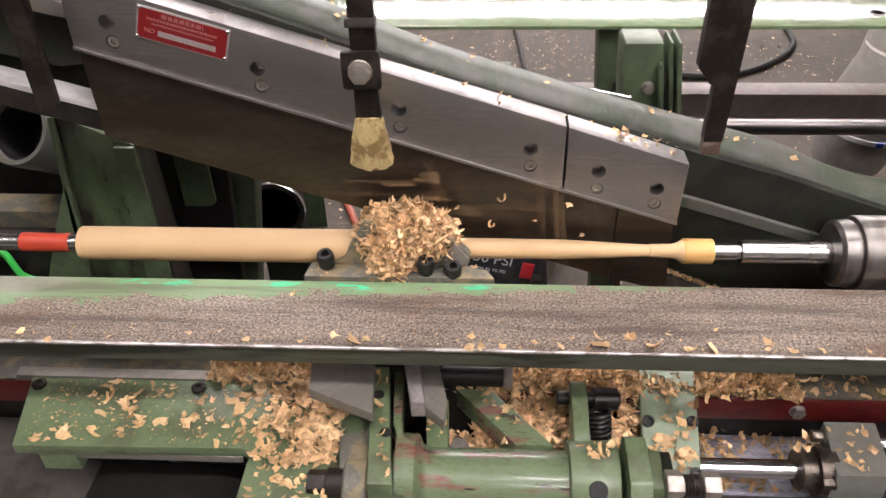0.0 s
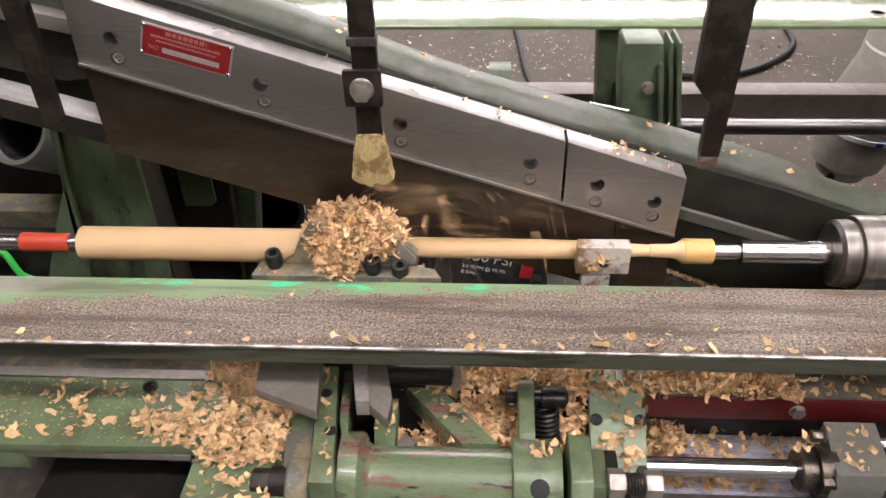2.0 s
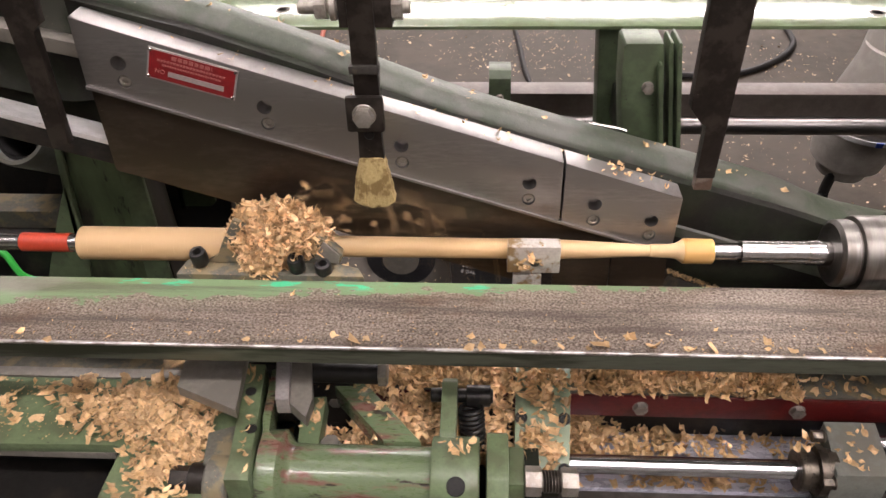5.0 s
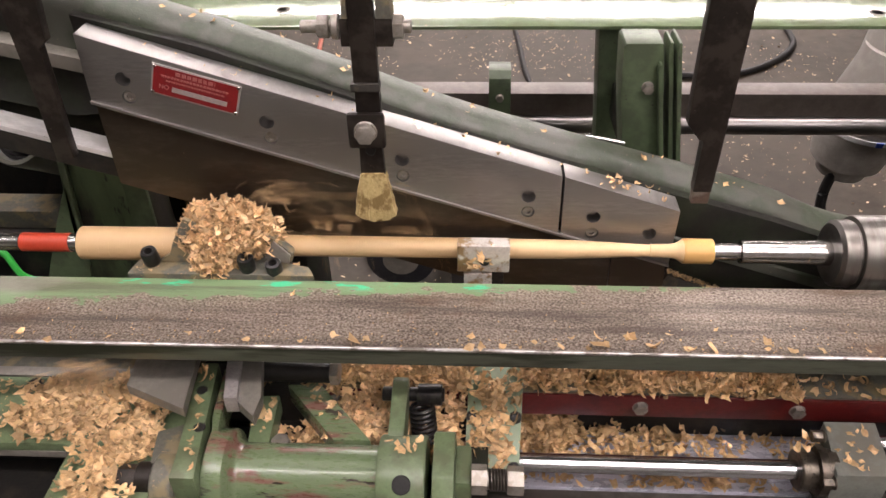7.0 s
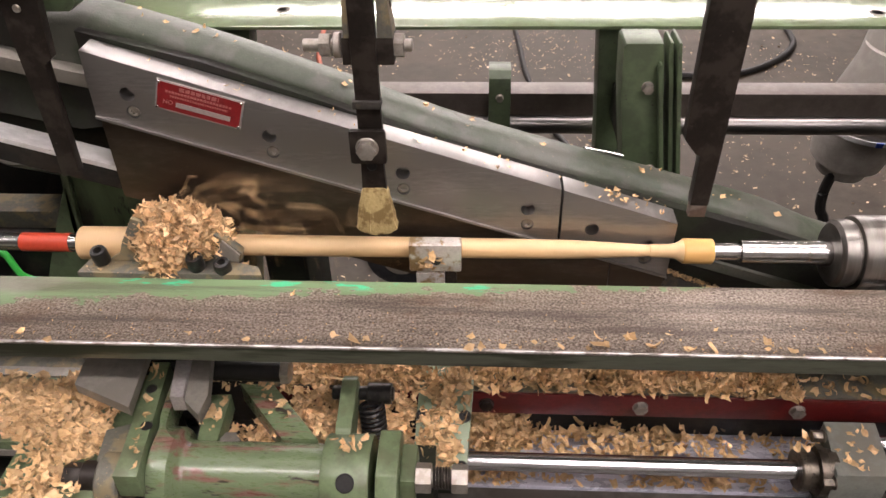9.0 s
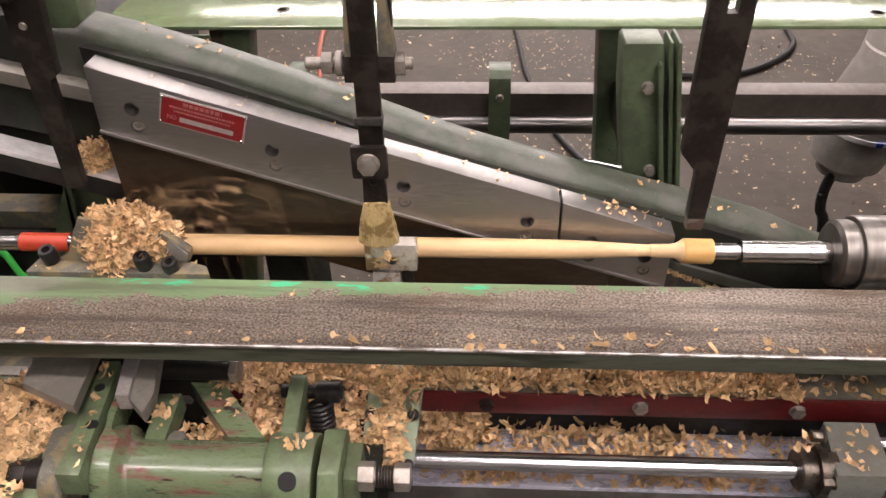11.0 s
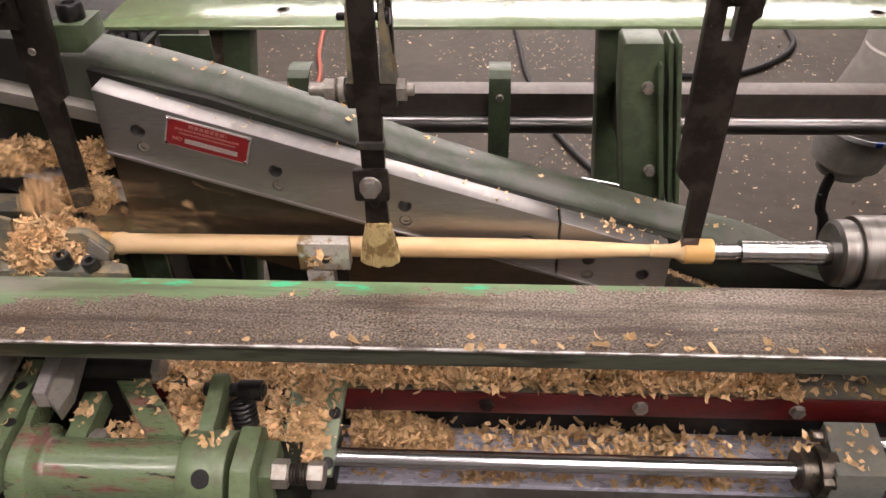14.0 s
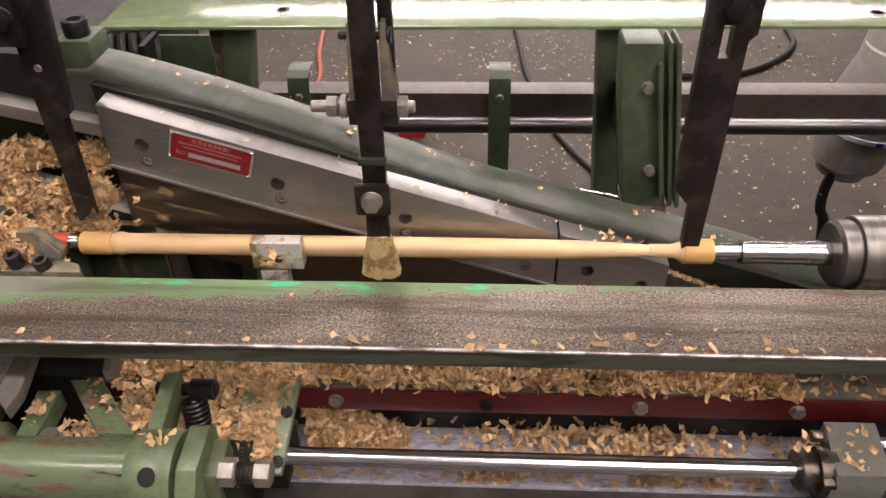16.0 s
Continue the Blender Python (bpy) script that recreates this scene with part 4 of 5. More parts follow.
    part("stop_pad", moved(prism(hexagon(0.0120), 0, 0.0135, "z", 0.0012), Matrix.Translation((0.2155, -0.160, 0.934)) @ axis_turn("x")), M_BOLT, C, "hexagon head of the stop screw")
    part("stop_leg", box(0.176, 0.20, -0.165, -0.115, 0.8505, 0.92, 0.001), M_GREEN_DARK, C)
    # cutter head behind the rail, astride the axis
    head = part("cutter_head", prism([(-0.120, -0.038), (0.0465, -0.038), (0.040, -0.0255), (0.004, -0.0145), (-0.022, -0.0165), (-0.075, -0.0165), (-0.116, -0.0165)], 1.0, 1.0472, "z", 0.0015), M_CAST, C, "dusty grey cutter head")
    part("jaw", prism([(-0.098, 1.0474), (-0.062, 1.0474), (-0.055, 1.090), (-0.0650, 1.0940), (-0.0792, 1.0695), (-0.0850, 1.0560)], -0.0215, -0.0172, "y", 0.001), M_CAST, head, "tall dusty guide plate")
    rj = part("jaw", prism([(-0.022, 1.0474), (0.0235, 1.0474), (0.0258, 1.0575), (0.0118, 1.0725), (0.0050, 1.0770), (-0.010, 1.0770)], -0.0205, -0.0112, "y", 0.001), M_CAST, head, "bevelled tool jaw")
    part("jaw_face", prism([(0.0010, 1.0540), (0.0215, 1.0480), (0.0240, 1.0570), (0.0110, 1.0725)], -0.0228, -0.0206, "y", 0.0008), M_TOOL, rj)
    part("head_stem", box(-0.095, 0.0, -0.034, -0.02, 0.936, 1.0, 0.001), M_BED_SHADE, C)
    for x, y, z in ((-0.1010, -0.0240, 1.0495), (-0.0130, -0.0305, 1.0490), (0.0105, -0.0300, 1.0430)):
        part("screw", moved(cap_screw((0, 0, 0), "z", 0.0074, 0.0145), Matrix.Translation((x, y, z)) @ pose(0, 0, 0, 12)), M_BLACK, head, "black socket cap screw")
    return C


CARRIAGE = carriage()


# ---------- steady rest that rides along the spindle, given at the clip's end ----------
def steady_rest():
    R = thing("steady_rest", (-0.142, -0.02, 1.0), "small shiny steel steady rest with caked dust", "steady rest")
    blk = part("rest_block", box(-0.1665, -0.1215, -0.027, -0.0135, 1.0455, 1.0735, 0.0012), M_BLOCK, R, "bright worn steel block")
    # Hole shown by a black disc instead of real shade.
    part("screw_hole", rod((-0.143, -0.0272, 1.0565), "y", -0.0006, 0.002, 0.0042), M_BLACK, blk)
    part("stem", box(-0.161, -0.1365, -0.027, -0.016, 1.0, 1.043, 0.001), M_BLOCK, R)
    part("stem_back", box(-0.152, -0.126, -0.0155, -0.0135, 1.0, 1.046, 0.0005), M_DARK, R)
    rng = random.Random(11)
    part("chip_crust", shavings(16, lambda r: Vector((-0.145 + r.gauss(0, 0.006), -0.0285, 1.058 + r.gauss(0, 0.006))), 0.007, rng, 2.0), M_CHIP, blk)
    return R


REST = steady_rest()


# ---------- rear frame of the machine ----------
def rear_frame():
    T = thing("rear_table", (0.2, 0.5, 0), "green-painted steel plate table on splayed legs, glossy top", "machine table")
    top = part("tabletop", box(-0.392, 1.3, 0.25, 0.365, 1.157, 1.161, 0.0008), M_GREEN_TABLE, T, "glossy pale green tabletop")
    for x, y in ((-0.196, 0.301), (0.458, 0.288)):
        cut(top, rod((x, y, 0), "z", 1.13, 1.18, 0.006))
        part("hole_rim", turned([(1.1612, 0.0062), (1.1618, 0.0064), (1.1618, 0.0085), (1.1612, 0.0088), (1.1612, 0.0062)], (x, y, 0), "z", 20), M_BOLT, top)
    part("leg", prism([(-0.257, 1.157), (-0.226, 1.157), (-0.388, 0.0), (-0.43, 0.0)], 0.265, 0.30, "y", 0.002), M_GREEN_REAR, T)
    part("leg", prism([(0.158, 1.157), (0.186, 1.157), (0.268, 0.0), (0.235, 0.0)], 0.265, 0.30, "y", 0.002), M_GREEN_REAR, T)
    part("leg_flange", prism([(0.1865, 1.157), (0.1955, 1.157), (0.280, 0.0), (0.2685, 0.0)], 0.262, 0.30, "y", 0.001), M_RUST, T)
    part("leg_flange", prism([(-0.275, 1.157), (-0.2575, 1.157), (-0.4305, 0.0), (-0.455, 0.0)], 0.275, 0.30, "y", 0.001), M_RUST, T)
    part("back_leg", box(1.1, 1.14, 0.32, 0.36, 0, 1.157, 0.002), M_GREEN_REAR, T)
    part("back_leg", box(-0.385, -0.36, 0.33, 0.36, 0, 1.157, 0.002), M_GREEN_REAR, T)
    part("rear_rail", box(-0.277, 1.3, 0.40, 0.437, 0.979, 1.0115, 0.0012), M_RAILBAR, T, "long bare steel bar")
    part("rail_leg", box(1.2, 1.24, 0.41, 0.43, 0, 0.979, 0.002), M_GREEN_REAR, T)
    part("shaft", rod((0, 0.40, 0.966), "x", -0.277, 1.3, 0.0128, 28), M_SHAFT, T, "long polished shaft")
    for x in (0.0405, -0.2275):
        hk = part("hook_bracket", prism([(0.3835, 0.80), (0.3835, 1.024), (0.388, 1.038), (0.398, 1.0455), (0.412, 1.047), (0.43, 1.044), (0.43, 1.041), (0.412, 1.0435), (0.400, 1.042), (0.391, 1.036), (0.387, 1.024), (0.387, 0.80)],
                                        x, x + 0.029, "x", 0.0006), M_GREEN_REAR, T, "green hook bracket")
        part("bolt", hex_head((x + 0.0145, 0.3835, 1.013), "-y", 0.0052, 0.005), M_BOLT, hk)
    # belt guard with its slotted discs
    W = part("belt_guard", prism([(0.1677, 1.174), (0.1700, 1.178), (0.2060, 1.178), (0.2180, 1.090), (0.2335, 0.994), (0.1890, 0.992), (0.1790, 1.060), (0.1700, 1.130)], 0.160, 0.200, "y", 0.004), M_GREEN_REAR, T, "green belt guard with slotted discs")
    for k, (x, top, low, y0) in enumerate(((0.2020, 1.160, 1.008, 0.150), (0.2095, 1.181, 0.996, 0.154), (0.2160, 1.183, 0.998, 0.148))):
        sl = 0.0250 * (top - low) / 0.185
        part("disc", prism([(x, top - 0.006), (x + 0.0012, top), (x + 0.0036, top), (x + sl + 0.0048, low + 0.004), (x + sl + 0.0030, low), (x + sl + 0.0008, low)], y0, 0.186, "y", 0.0008), M_GREEN_REAR, W)
    part("guard_lip", prism([(0.1880, 0.9915), (0.2350, 0.9930), (0.2345, 0.9880), (0.1890, 0.9870)], 0.157, 0.204, "y", 0.0008), M_RUST, W)
    for x, z in ((0.196, 1.133), (0.2105, 1.039)):
        part("bolt", hex_head((x, 0.160, z), "-y", 0.0055, 0.007), M_BOLT, W)
    part("guard_strut", box(0.18, 0.20, 0.188, 0.27, 1.05, 1.09, 0.002), M_GREEN_DARK, W)
    # brackets by the drive end
    part("guard_plate", prism([(-0.318, 1.157), (-0.262, 1.157), (-0.262, 1.085), (-0.27, 1.076), (-0.318, 1.076)], 0.235, 0.238, "y", 0.0006), M_GREEN_REAR, T, "green guard plate")
    part("guard_plate", prism([(-0.325, 1.025), (-0.285, 1.025), (-0.285, 0.962), (-0.292, 0.955), (-0.33, 0.955)], 0.205, 0.208, "y", 0.0006), M_GREEN_REAR, T)
    part("guard_arm", box(-0.33, -0.323, 0.205, 0.275, 0.95, 1.157, 0.001), M_GREEN_DARK, T)
    part("link_rod", rod((0, 0.228, 1.106), "x", -0.34, -0.283, 0.004), M_BOLT, T)
    return T


rear_frame()


# ---------- things about the floor ----------
def hoses():
    solo("air_hose", hose([(-0.80, 3.3, 0.02), (-0.77, 2.95, 0.012), (-0.72, 2.7, 0.012), (-0.66, 2.2, 0.012), (-0.42, 1.6, 0.012), (-0.30, 1.3, 0.012)], 0.012), M_ORANGE, (-0.7, 2.5, 0),
         "faded orange air hose on the concrete floor", "hose")
    solo("power_cable", hose([(0.17, 3.4, 0.012), (0.20, 3.0, 0.012), (0.22, 2.7, 0.012), (0.30, 2.2, 0.012), (0.46, 1.8, 0.012), (0.62, 1.5, 0.012), (0.9, 1.3, 0.012)], 0.012), M_RUBBER_HOLE, (0.3, 2.2, 0),
         "black rubber power cable on the concrete floor", "cable")
    solo("power_cable", hose([(1.53, 3.3, 0.014), (1.50, 3.05, 0.014), (1.36, 2.85, 0.014), (1.16, 2.71, 0.014), (0.95, 2.68, 0.014), (0.7, 2.75, 0.014)], 0.014), M_RUBBER_HOLE, (1.2, 2.8, 0),
         "black rubber power cable on the concrete floor", "cable")
    solo("green_hose", hose([(-0.60, 0.16, 0.87), (-0.56, 0.15, 0.925), (-0.535, 0.15, 0.922), (-0.523, 0.15, 0.888), (-0.50, 0.16, 0.868)], 0.0042), M_LIME, (-0.54, 0.15, 0.862),
         "bright green thin hose beside the lathe", "hose")
    solo("coiled_cable", moved(coil((0, 0, 0), "x", 0.034, 0.0050, 0.072, 6), Matrix.Translation((-0.392, 0.235, 1.118)) @ pose(0, 0, 0, 0, 0, 14)), M_RUBBER_HOLE, (-0.36, 0.24, 1.08),
         "black coiled cable under the table", "cable")


hoses()


def duct():
    D = thing("dust_duct", (0.62, 0.62, 0), "pale grey dust-collection pipe with a tapered end", "dust pipe")
    m = Matrix.Translation((0.658, 0.62, 0.86)) @ pose(0, 0, 0, 4, 5, 0)
    part("funnel", moved(turned([(-0.10, 0.030), (-0.098, 0.040), (-0.075, 0.046), (-0.072, 0.058), (-0.03, 0.066), (0.0, 0.068), (0.03, 0.066), (0.10, 0.052), (0.13, 0.048)], (0, 0, 0), "z", 36), m), M_DUCT, D, "tapered pale grey funnel")
    part("ring", moved(turned([(-0.006, 0.0684), (-0.006, 0.0705), (0.002, 0.0705), (0.002, 0.0684), (-0.006, 0.0684)], (0, 0, 0), "z", 36), m), M_WHITE, D, "white ring seam")
    part("tie", moved(box(-0.004, 0.007, -0.0725, -0.070, -0.006, 0.002, 0.0005), m), M_BLUE, D)
    part("pipe", moved(turned([(0.11, 0.046), (0.112, 0.052), (1.9, 0.054), (1.9, 0.046)], (0, 0, 0), "z", 36), Matrix.Translation((0.658, 0.62, 0.86)) @ pose(0, 0, 0, -2, 9, 0)), M_DUCT, D)
    part("hose", hose([(0.628, 0.60, 0.775), (0.622, 0.60, 0.74), (0.625, 0.60, 0.70), (0.64, 0.60, 0.66), (0.66, 0.61, 0.5), (0.66, 0.62, 0.0)], 0.009), M_RUBBER_HOLE, D, "black hose")


duct()


def compressor():
    K = thing("air_compressor", (0.08, 1.26, 0), "black portable air compressor with printed white lettering", "air compressor")
    tilt = Matrix.Translation((0.0, 1.12, 0.0)) @ pose(0, 0, 0, -38)
    part("shroud", moved(join(prism([(-0.068, 0.30), (0.205, 0.265), (0.225, 0.0), (-0.05, 0.0)], 0.0, 0.20, "y", 0.012)), Matrix.Translation((0, 1.13, 0.015))), M_NAVY, K, "dark shroud")
    face = Matrix.Translation((0.0, 1.1265, 0.0))
    tilt_text = pose(0, 0, 0, 0, 11, 0)
    for words, size, x, z in (("150 PSI", 0.045, -0.018, 0.162), ("2.6 SCFM @ 90 PSI", 0.0155, -0.024, 0.140), ("6 GAL", 0.0155, -0.027, 0.120)):
        part("lettering", text_mesh(words, size, face @ Matrix.Translation((x, 0, z)) @ tilt_text @ pose(0, 0, 0, 90)), M_WHITE, K, "white printed lettering")
    part("badge", moved(box(0.0, 0.034, -0.004, 0.004, -0.05, 0.0, 0.002), face @ Matrix.Translation((0.146, 0, 0.158)) @ tilt_text), M_PUMP_RED, K, "red badge")
    part("knob", rod((0.185, 1.12, 0.10), "y", -0.02, 0.02, 0.017), M_RUBBER_HOLE, K)
    part("tank", turned([(0.01, 0.10), (0.02, 0.2), (0.08, 0.22), (0.14, 0.2), (0.16, 0.1)], (0.08, 1.46, 0), "z", 40), M_NAVY, K)
    part("pump_ring", turned([(0.0, 0.036), (0.0, 0.052), (0.02, 0.054), (0.02, 0.036)], (-0.20, 1.18, 0.12), "y", 32), M_TOOL, K, "grey pump ring")
    part("pump_body", rod((-0.20, 1.19, 0.12), "y", 0.0, 0.08, 0.1), M_NAVY, K)


compressor()


def motor():
    m = thing("motor", (-0.45, 0.86, 0), "dark electric motor on the floor frame", "motor")
    part("housing", turned([(0.0, 0.03), (0.0, 0.052), (0.008, 0.058), (0.22, 0.058), (0.22, 0.03)], (-0.385, 0.72, 0.605), "y", 36), M_DARK, m)
    part("end_ring", turned([(-0.004, 0.050), (-0.004, 0.0605), (0.006, 0.0605), (0.006, 0.050), (-0.004, 0.050)], (-0.385, 0.72, 0.605), "y", 36), M_STEEL, m, "bright end ring")
    part("stand", box(-0.43, -0.34, 0.73, 0.92, 0, 0.56, 0.003), M_GREEN_DARK, m)
    solo("orange_tool", moved(prism([(-0.05, 0), (0.055, 0), (0.06, 0.03), (0.04, 0.09), (-0.045, 0.085)], -0.03, 0.03, "y", 0.008), Matrix.Translation((-0.255, 2.15, 0.0))), M_PUMP_RED, (-0.255, 2.15, 0),
         "small orange-red plastic object on the concrete floor", "tool")


motor()


# ---------- shavings ----------
def chips():
    rng = random.Random(21)
    n = "loose curled wood shavings "

    def strew(name, count, place, size, mat, label, lie=0.35, curls=0.08):
        bm = shavings(count, place, size, rng, lie, curls)
        c = sum((v.co for v in bm.verts), Vector()) / len(bm.verts)
        c.z = min(v.co.z for v in bm.verts)
        return solo(name, bm, mat, c, label, "wood shavings", kind="stuff", smooth=False)

    # on the front rail
    def on_rail(r):
        x = r.choice((r.uniform(-0.40, 0.42), r.uniform(0.02, 0.42)))
        y = -0.1225 + abs(r.gauss(0, 0.007))
        return Vector((x, y, 1.0465))
    strew("rail_shavings", 40, on_rail, 0.0088, M_CHIP, n + "along the rail's front edge", 0.3)
    strew("rail_shavings", 5, lambda r: Vector((r.uniform(-0.3, 0.38), r.uniform(-0.115, -0.06), 1.0455)), 0.0072, M_CHIP, n + "scattered on the worn rail", 0.25)

    strew("rail_shavings", 420, lambda r: Vector((r.uniform(-0.42, 0.42), -0.1215 + abs(r.gauss(0, 0.016)), 1.0446)), 0.0015, M_CHIP, "fine wood crumbs along the rail's front edge", 0.2)

    # on the ledge behind the red strip
    def on_ledge(r):
        x = r.uniform(-0.22, 0.325)
        h = 0.017 * max(0.1, noise.noise(Vector((x * 28, 1, 0))) + 0.62) * min(1.0, max(0.15, (0.36 - x) / 0.22))
        return Vector((x, r.uniform(-0.0615, -0.014), 0.931 + h * (0.15 + 0.85 * r.random())))
    strew("ledge_shavings", 2600, on_ledge, 0.0102, M_CHIP, n + "heaped on the ledge over the red strip", 0.6, 0.62)
    strew("ledge_shavings", 34, lambda r: Vector((r.uniform(0.32, 0.45), r.uniform(-0.056, -0.03), 0.932)), 0.008, M_CHIP, n + "scattered on the ledge", 0.8, 0.6)

    def on_way(r):
        x = r.choice((r.gauss(0.20, 0.035), r.gauss(0.12, 0.06), r.uniform(-0.16, 0.335)))
        return Vector((max(-0.2, min(0.338, x)), r.uniform(-0.074, -0.04), 0.853 + 0.016 * r.random() ** 2))
    strew("way_shavings", 560, on_way, 0.0088, M_CHIP, n + "on the shiny steel way", 0.32, 0.4)
    strew("way_shavings", 300, lambda r: Vector((min(0.335, r.choice((r.gauss(0.24, 0.05), r.gauss(0.05, 0.02), r.uniform(-0.2, 0.335)))), r.uniform(-0.105, -0.080), 0.853 + 0.005 * r.random())), 0.0090, M_CHIP, n + "on the way in front of the chrome rod", 0.32, 0.4)
    strew("rod_shavings", 9, lambda r: Vector((r.uniform(0.300, 0.334), r.uniform(-0.105, -0.09), 0.915)), 0.008, M_CHIP, n + "caught at the rod's flange", 0.6)
    strew("block_shavings", 20, lambda r: Vector((r.uniform(0.345, 0.385), r.uniform(-0.126, -0.078), 0.9170)), 0.0068, M_CHIP, n + "on the grey end block", 0.4)
    # floor: fine chips
    fine = bmesh.new()
    for _ in range(21000):
        x, y = rng.gauss(0.1, 1.15), rng.uniform(-0.9, 4.3)
        if noise.noise(Vector((x * 2.2, y * 2.2, 3))) < rng.uniform(-0.40, 0.42):
            continue
        s = 0.0018 + 0.0072 * rng.random() ** 2.4
        m = Matrix.Translation((x, y, 0.003)) @ pose(0, 0, 0, rng.gauss(0, 20), rng.gauss(0, 20), rng.uniform(0, 360))
        fine.faces.new([fine.verts.new(m @ Vector(p)) for p in ((-s, -s * 0.4, 0), (s * 0.8, -s * 0.5, 0), (s, s * 0.4, 0.001), (-s * 0.7, s * 0.5, 0))])
    solo("floor_chips", fine, M_DUST, (0, 2, 0), "fine pale wood chips scattered over the concrete", "wood chips", kind="stuff", smooth=False)

    strew("bar_shavings", 320, lambda r: (lambda u: Vector((0.212 + 0.06 * u, r.uniform(0.029, 0.038), 1.0028 - 0.0267 * u + 0.001 * r.random())))(r.random()), 0.0020, M_CHIP, n + "as dust on a dark bar", 0.5)

    # riding on the carriage
    out = []

    def ride(ob):
        out.append(ob)
        return ob
    pile = join(mound(-0.050, -0.007, 1.064, 0.025, 0.020, 0.034, 1500, 0.0078, rng), mound(-0.028, -0.009, 1.064, 0.033, 0.022, 0.039, 2100, 0.0080, rng),
                mound(-0.004, -0.007, 1.066, 0.018, 0.017, 0.026, 850, 0.0078, rng))
    low = mound(-0.044, -0.026, 1.049, 0.019, 0.011, 0.032, 800, 0.0086, rng)
    sinking = solo("shaving_pile", pile, M_CHIP_RED, (-0.05, -0.01, 1.03), "heap of fresh curled shavings on the cutter head", "wood shavings", kind="stuff", smooth=False)
    ride(solo("shaving_pile", low, M_CHIP_RED, (-0.05, -0.025, 1.03), "heap of fresh curled shavings between the cutter head's screws", "wood shavings", kind="stuff", smooth=False))
    ride(strew("head_shavings", 26, lambda r: Vector((r.choice((r.uniform(-0.112, -0.08), r.uniform(0.0, 0.03))), r.uniform(-0.034, -0.018), 1.0458)), 0.006, M_CHIP, n + "on the cutter head", 0.3))

    def on_saddle(r):
        x = -0.085 - abs(r.gauss(0, 0.042))
        return Vector((max(x, -0.37), r.uniform(-0.155, -0.063) if x > -0.155 else r.uniform(-0.135, -0.063), 0.9385 + 0.006 * r.random() * (1 if x > -0.17 else 0.2)))
    ride(strew("saddle_shavings", 560, on_saddle, 0.0088, M_CHIP, n + "thick on the green saddle", 0.4))
    ride(strew("saddle_shavings", 100, lambda r: Vector((r.uniform(-0.150, -0.085), r.uniform(-0.225, -0.135), 0.939 + 0.003 * r.random())), 0.0078, M_CHIP, n + "on the saddle's front apron", 0.35))
    spots = [(rng.uniform(-0.365, -0.16), rng.uniform(-0.130, -0.068), rng.uniform(0.004, 0.014)) for _ in range(17)]

    def clumped(r):
        cx, cy, w = r.choice(spots)
        return Vector((max(-0.367, cx + r.gauss(0, w)), max(-0.134, min(-0.063, cy + r.gauss(0, w * 0.7))), 0.9375))
    ride(strew("saddle_shavings", 85, clumped, 0.0086, M_CHIP, n + "in small clumps on the green saddle", 0.3))
    ride(strew("saddle_shavings", 520, lambda r: Vector((r.uniform(-0.367, -0.10), r.uniform(-0.134, -0.063), 0.9372)), 0.0019, M_CHIP, "fine wood crumbs scattered on the green saddle", 0.2))
    lean = math.radians(21.9)
    ride(strew("bracket_shavings", 46, lambda r: (lambda d: Vector((r.gauss(0.207, 0.010), -0.028 - d * math.cos(lean), 0.9495 - d * math.sin(lean) + 0.004 * r.random())))(0.02 + 0.09 * r.random() ** 0.7), 0.0090, M_CHIP, n + "on the pale green bracket plate", 0.4))

    def behind(r):
        x = r.uniform(0.030, 0.178)
        y = r.uniform(-0.112, -0.03)
        z = 0.886 + 0.050 * (y + 0.112) / 0.08 + 0.014 * r.random()
        if abs(x - 0.026 + (y + 0.05) * 0.70) < 0.021 and y < -0.048:
            z = min(z, 0.905)
        return Vector((x, y, z))
    ride(strew("carriage_shavings", 2900, behind, 0.0084, M_CHIP_RED, n + "packed behind the green tube", 0.8))
    ride(strew("carriage_shavings", 160, lambda r: Vector((r.uniform(0.0, 0.06), r.uniform(-0.12, -0.08), 0.892 + 0.008 * r.random())), 0.0085, M_CHIP_RED, n + "between the green ribs", 0.7))
    ride(strew("carriage_shavings", 85, lambda r: r.choice((Vector((r.uniform(0.055, 0.105), r.uniform(-0.122, -0.105), 0.9325)), (lambda u: Vector((-0.055 + 0.013 * u + r.gauss(0, 0.004), -0.07 - 0.115 * u, 0.964)))(r.random()),
                                                           (lambda u: Vector((0.026 + 0.05 * u + r.gauss(0, 0.005), -0.055 - 0.06 * u, 0.9385)))(r.random()), Vector((r.uniform(0.112, 0.145), r.uniform(-0.15, -0.135), 0.9555)), Vector((r.uniform(-0.010, 0.006), r.uniform(-0.12, -0.076), 0.9335)))), 0.0070, M_CHIP, n + "on the tube and ribs", 0.3))
    # riding on the knife frame
    held = []

    def beam_spot(r):
        x = r.uniform(-0.27, 0.33)
        pts = ((-0.29, 1.256), (-0.2, 1.229), (-0.1, 1.193), (0.0, 1.154), (0.1, 1.122), (0.2, 1.092), (0.33, 1.052))
        z = np.interp(x, [p[0] for p in pts], [p[1] for p in pts])
        return Vector((x, r.uniform(0.056, 0.085), z + 0.001))
    held.append(strew("beam_shavings", 34, beam_spot, 0.0050, M_CHIP, n + "on the slanted beam", 0.4))

    def holder_spot(r):
        x = r.uniform(-0.24, 0.2)
        return Vector((x, r.uniform(0.016, 0.038), 1.238 - 0.3235 * (x + 0.287) + 0.002))
    held.append(strew("holder_shavings", 42, holder_spot, 0.0042, M_CHIP_RED, n + "on the knife holder's top edge", 0.5))
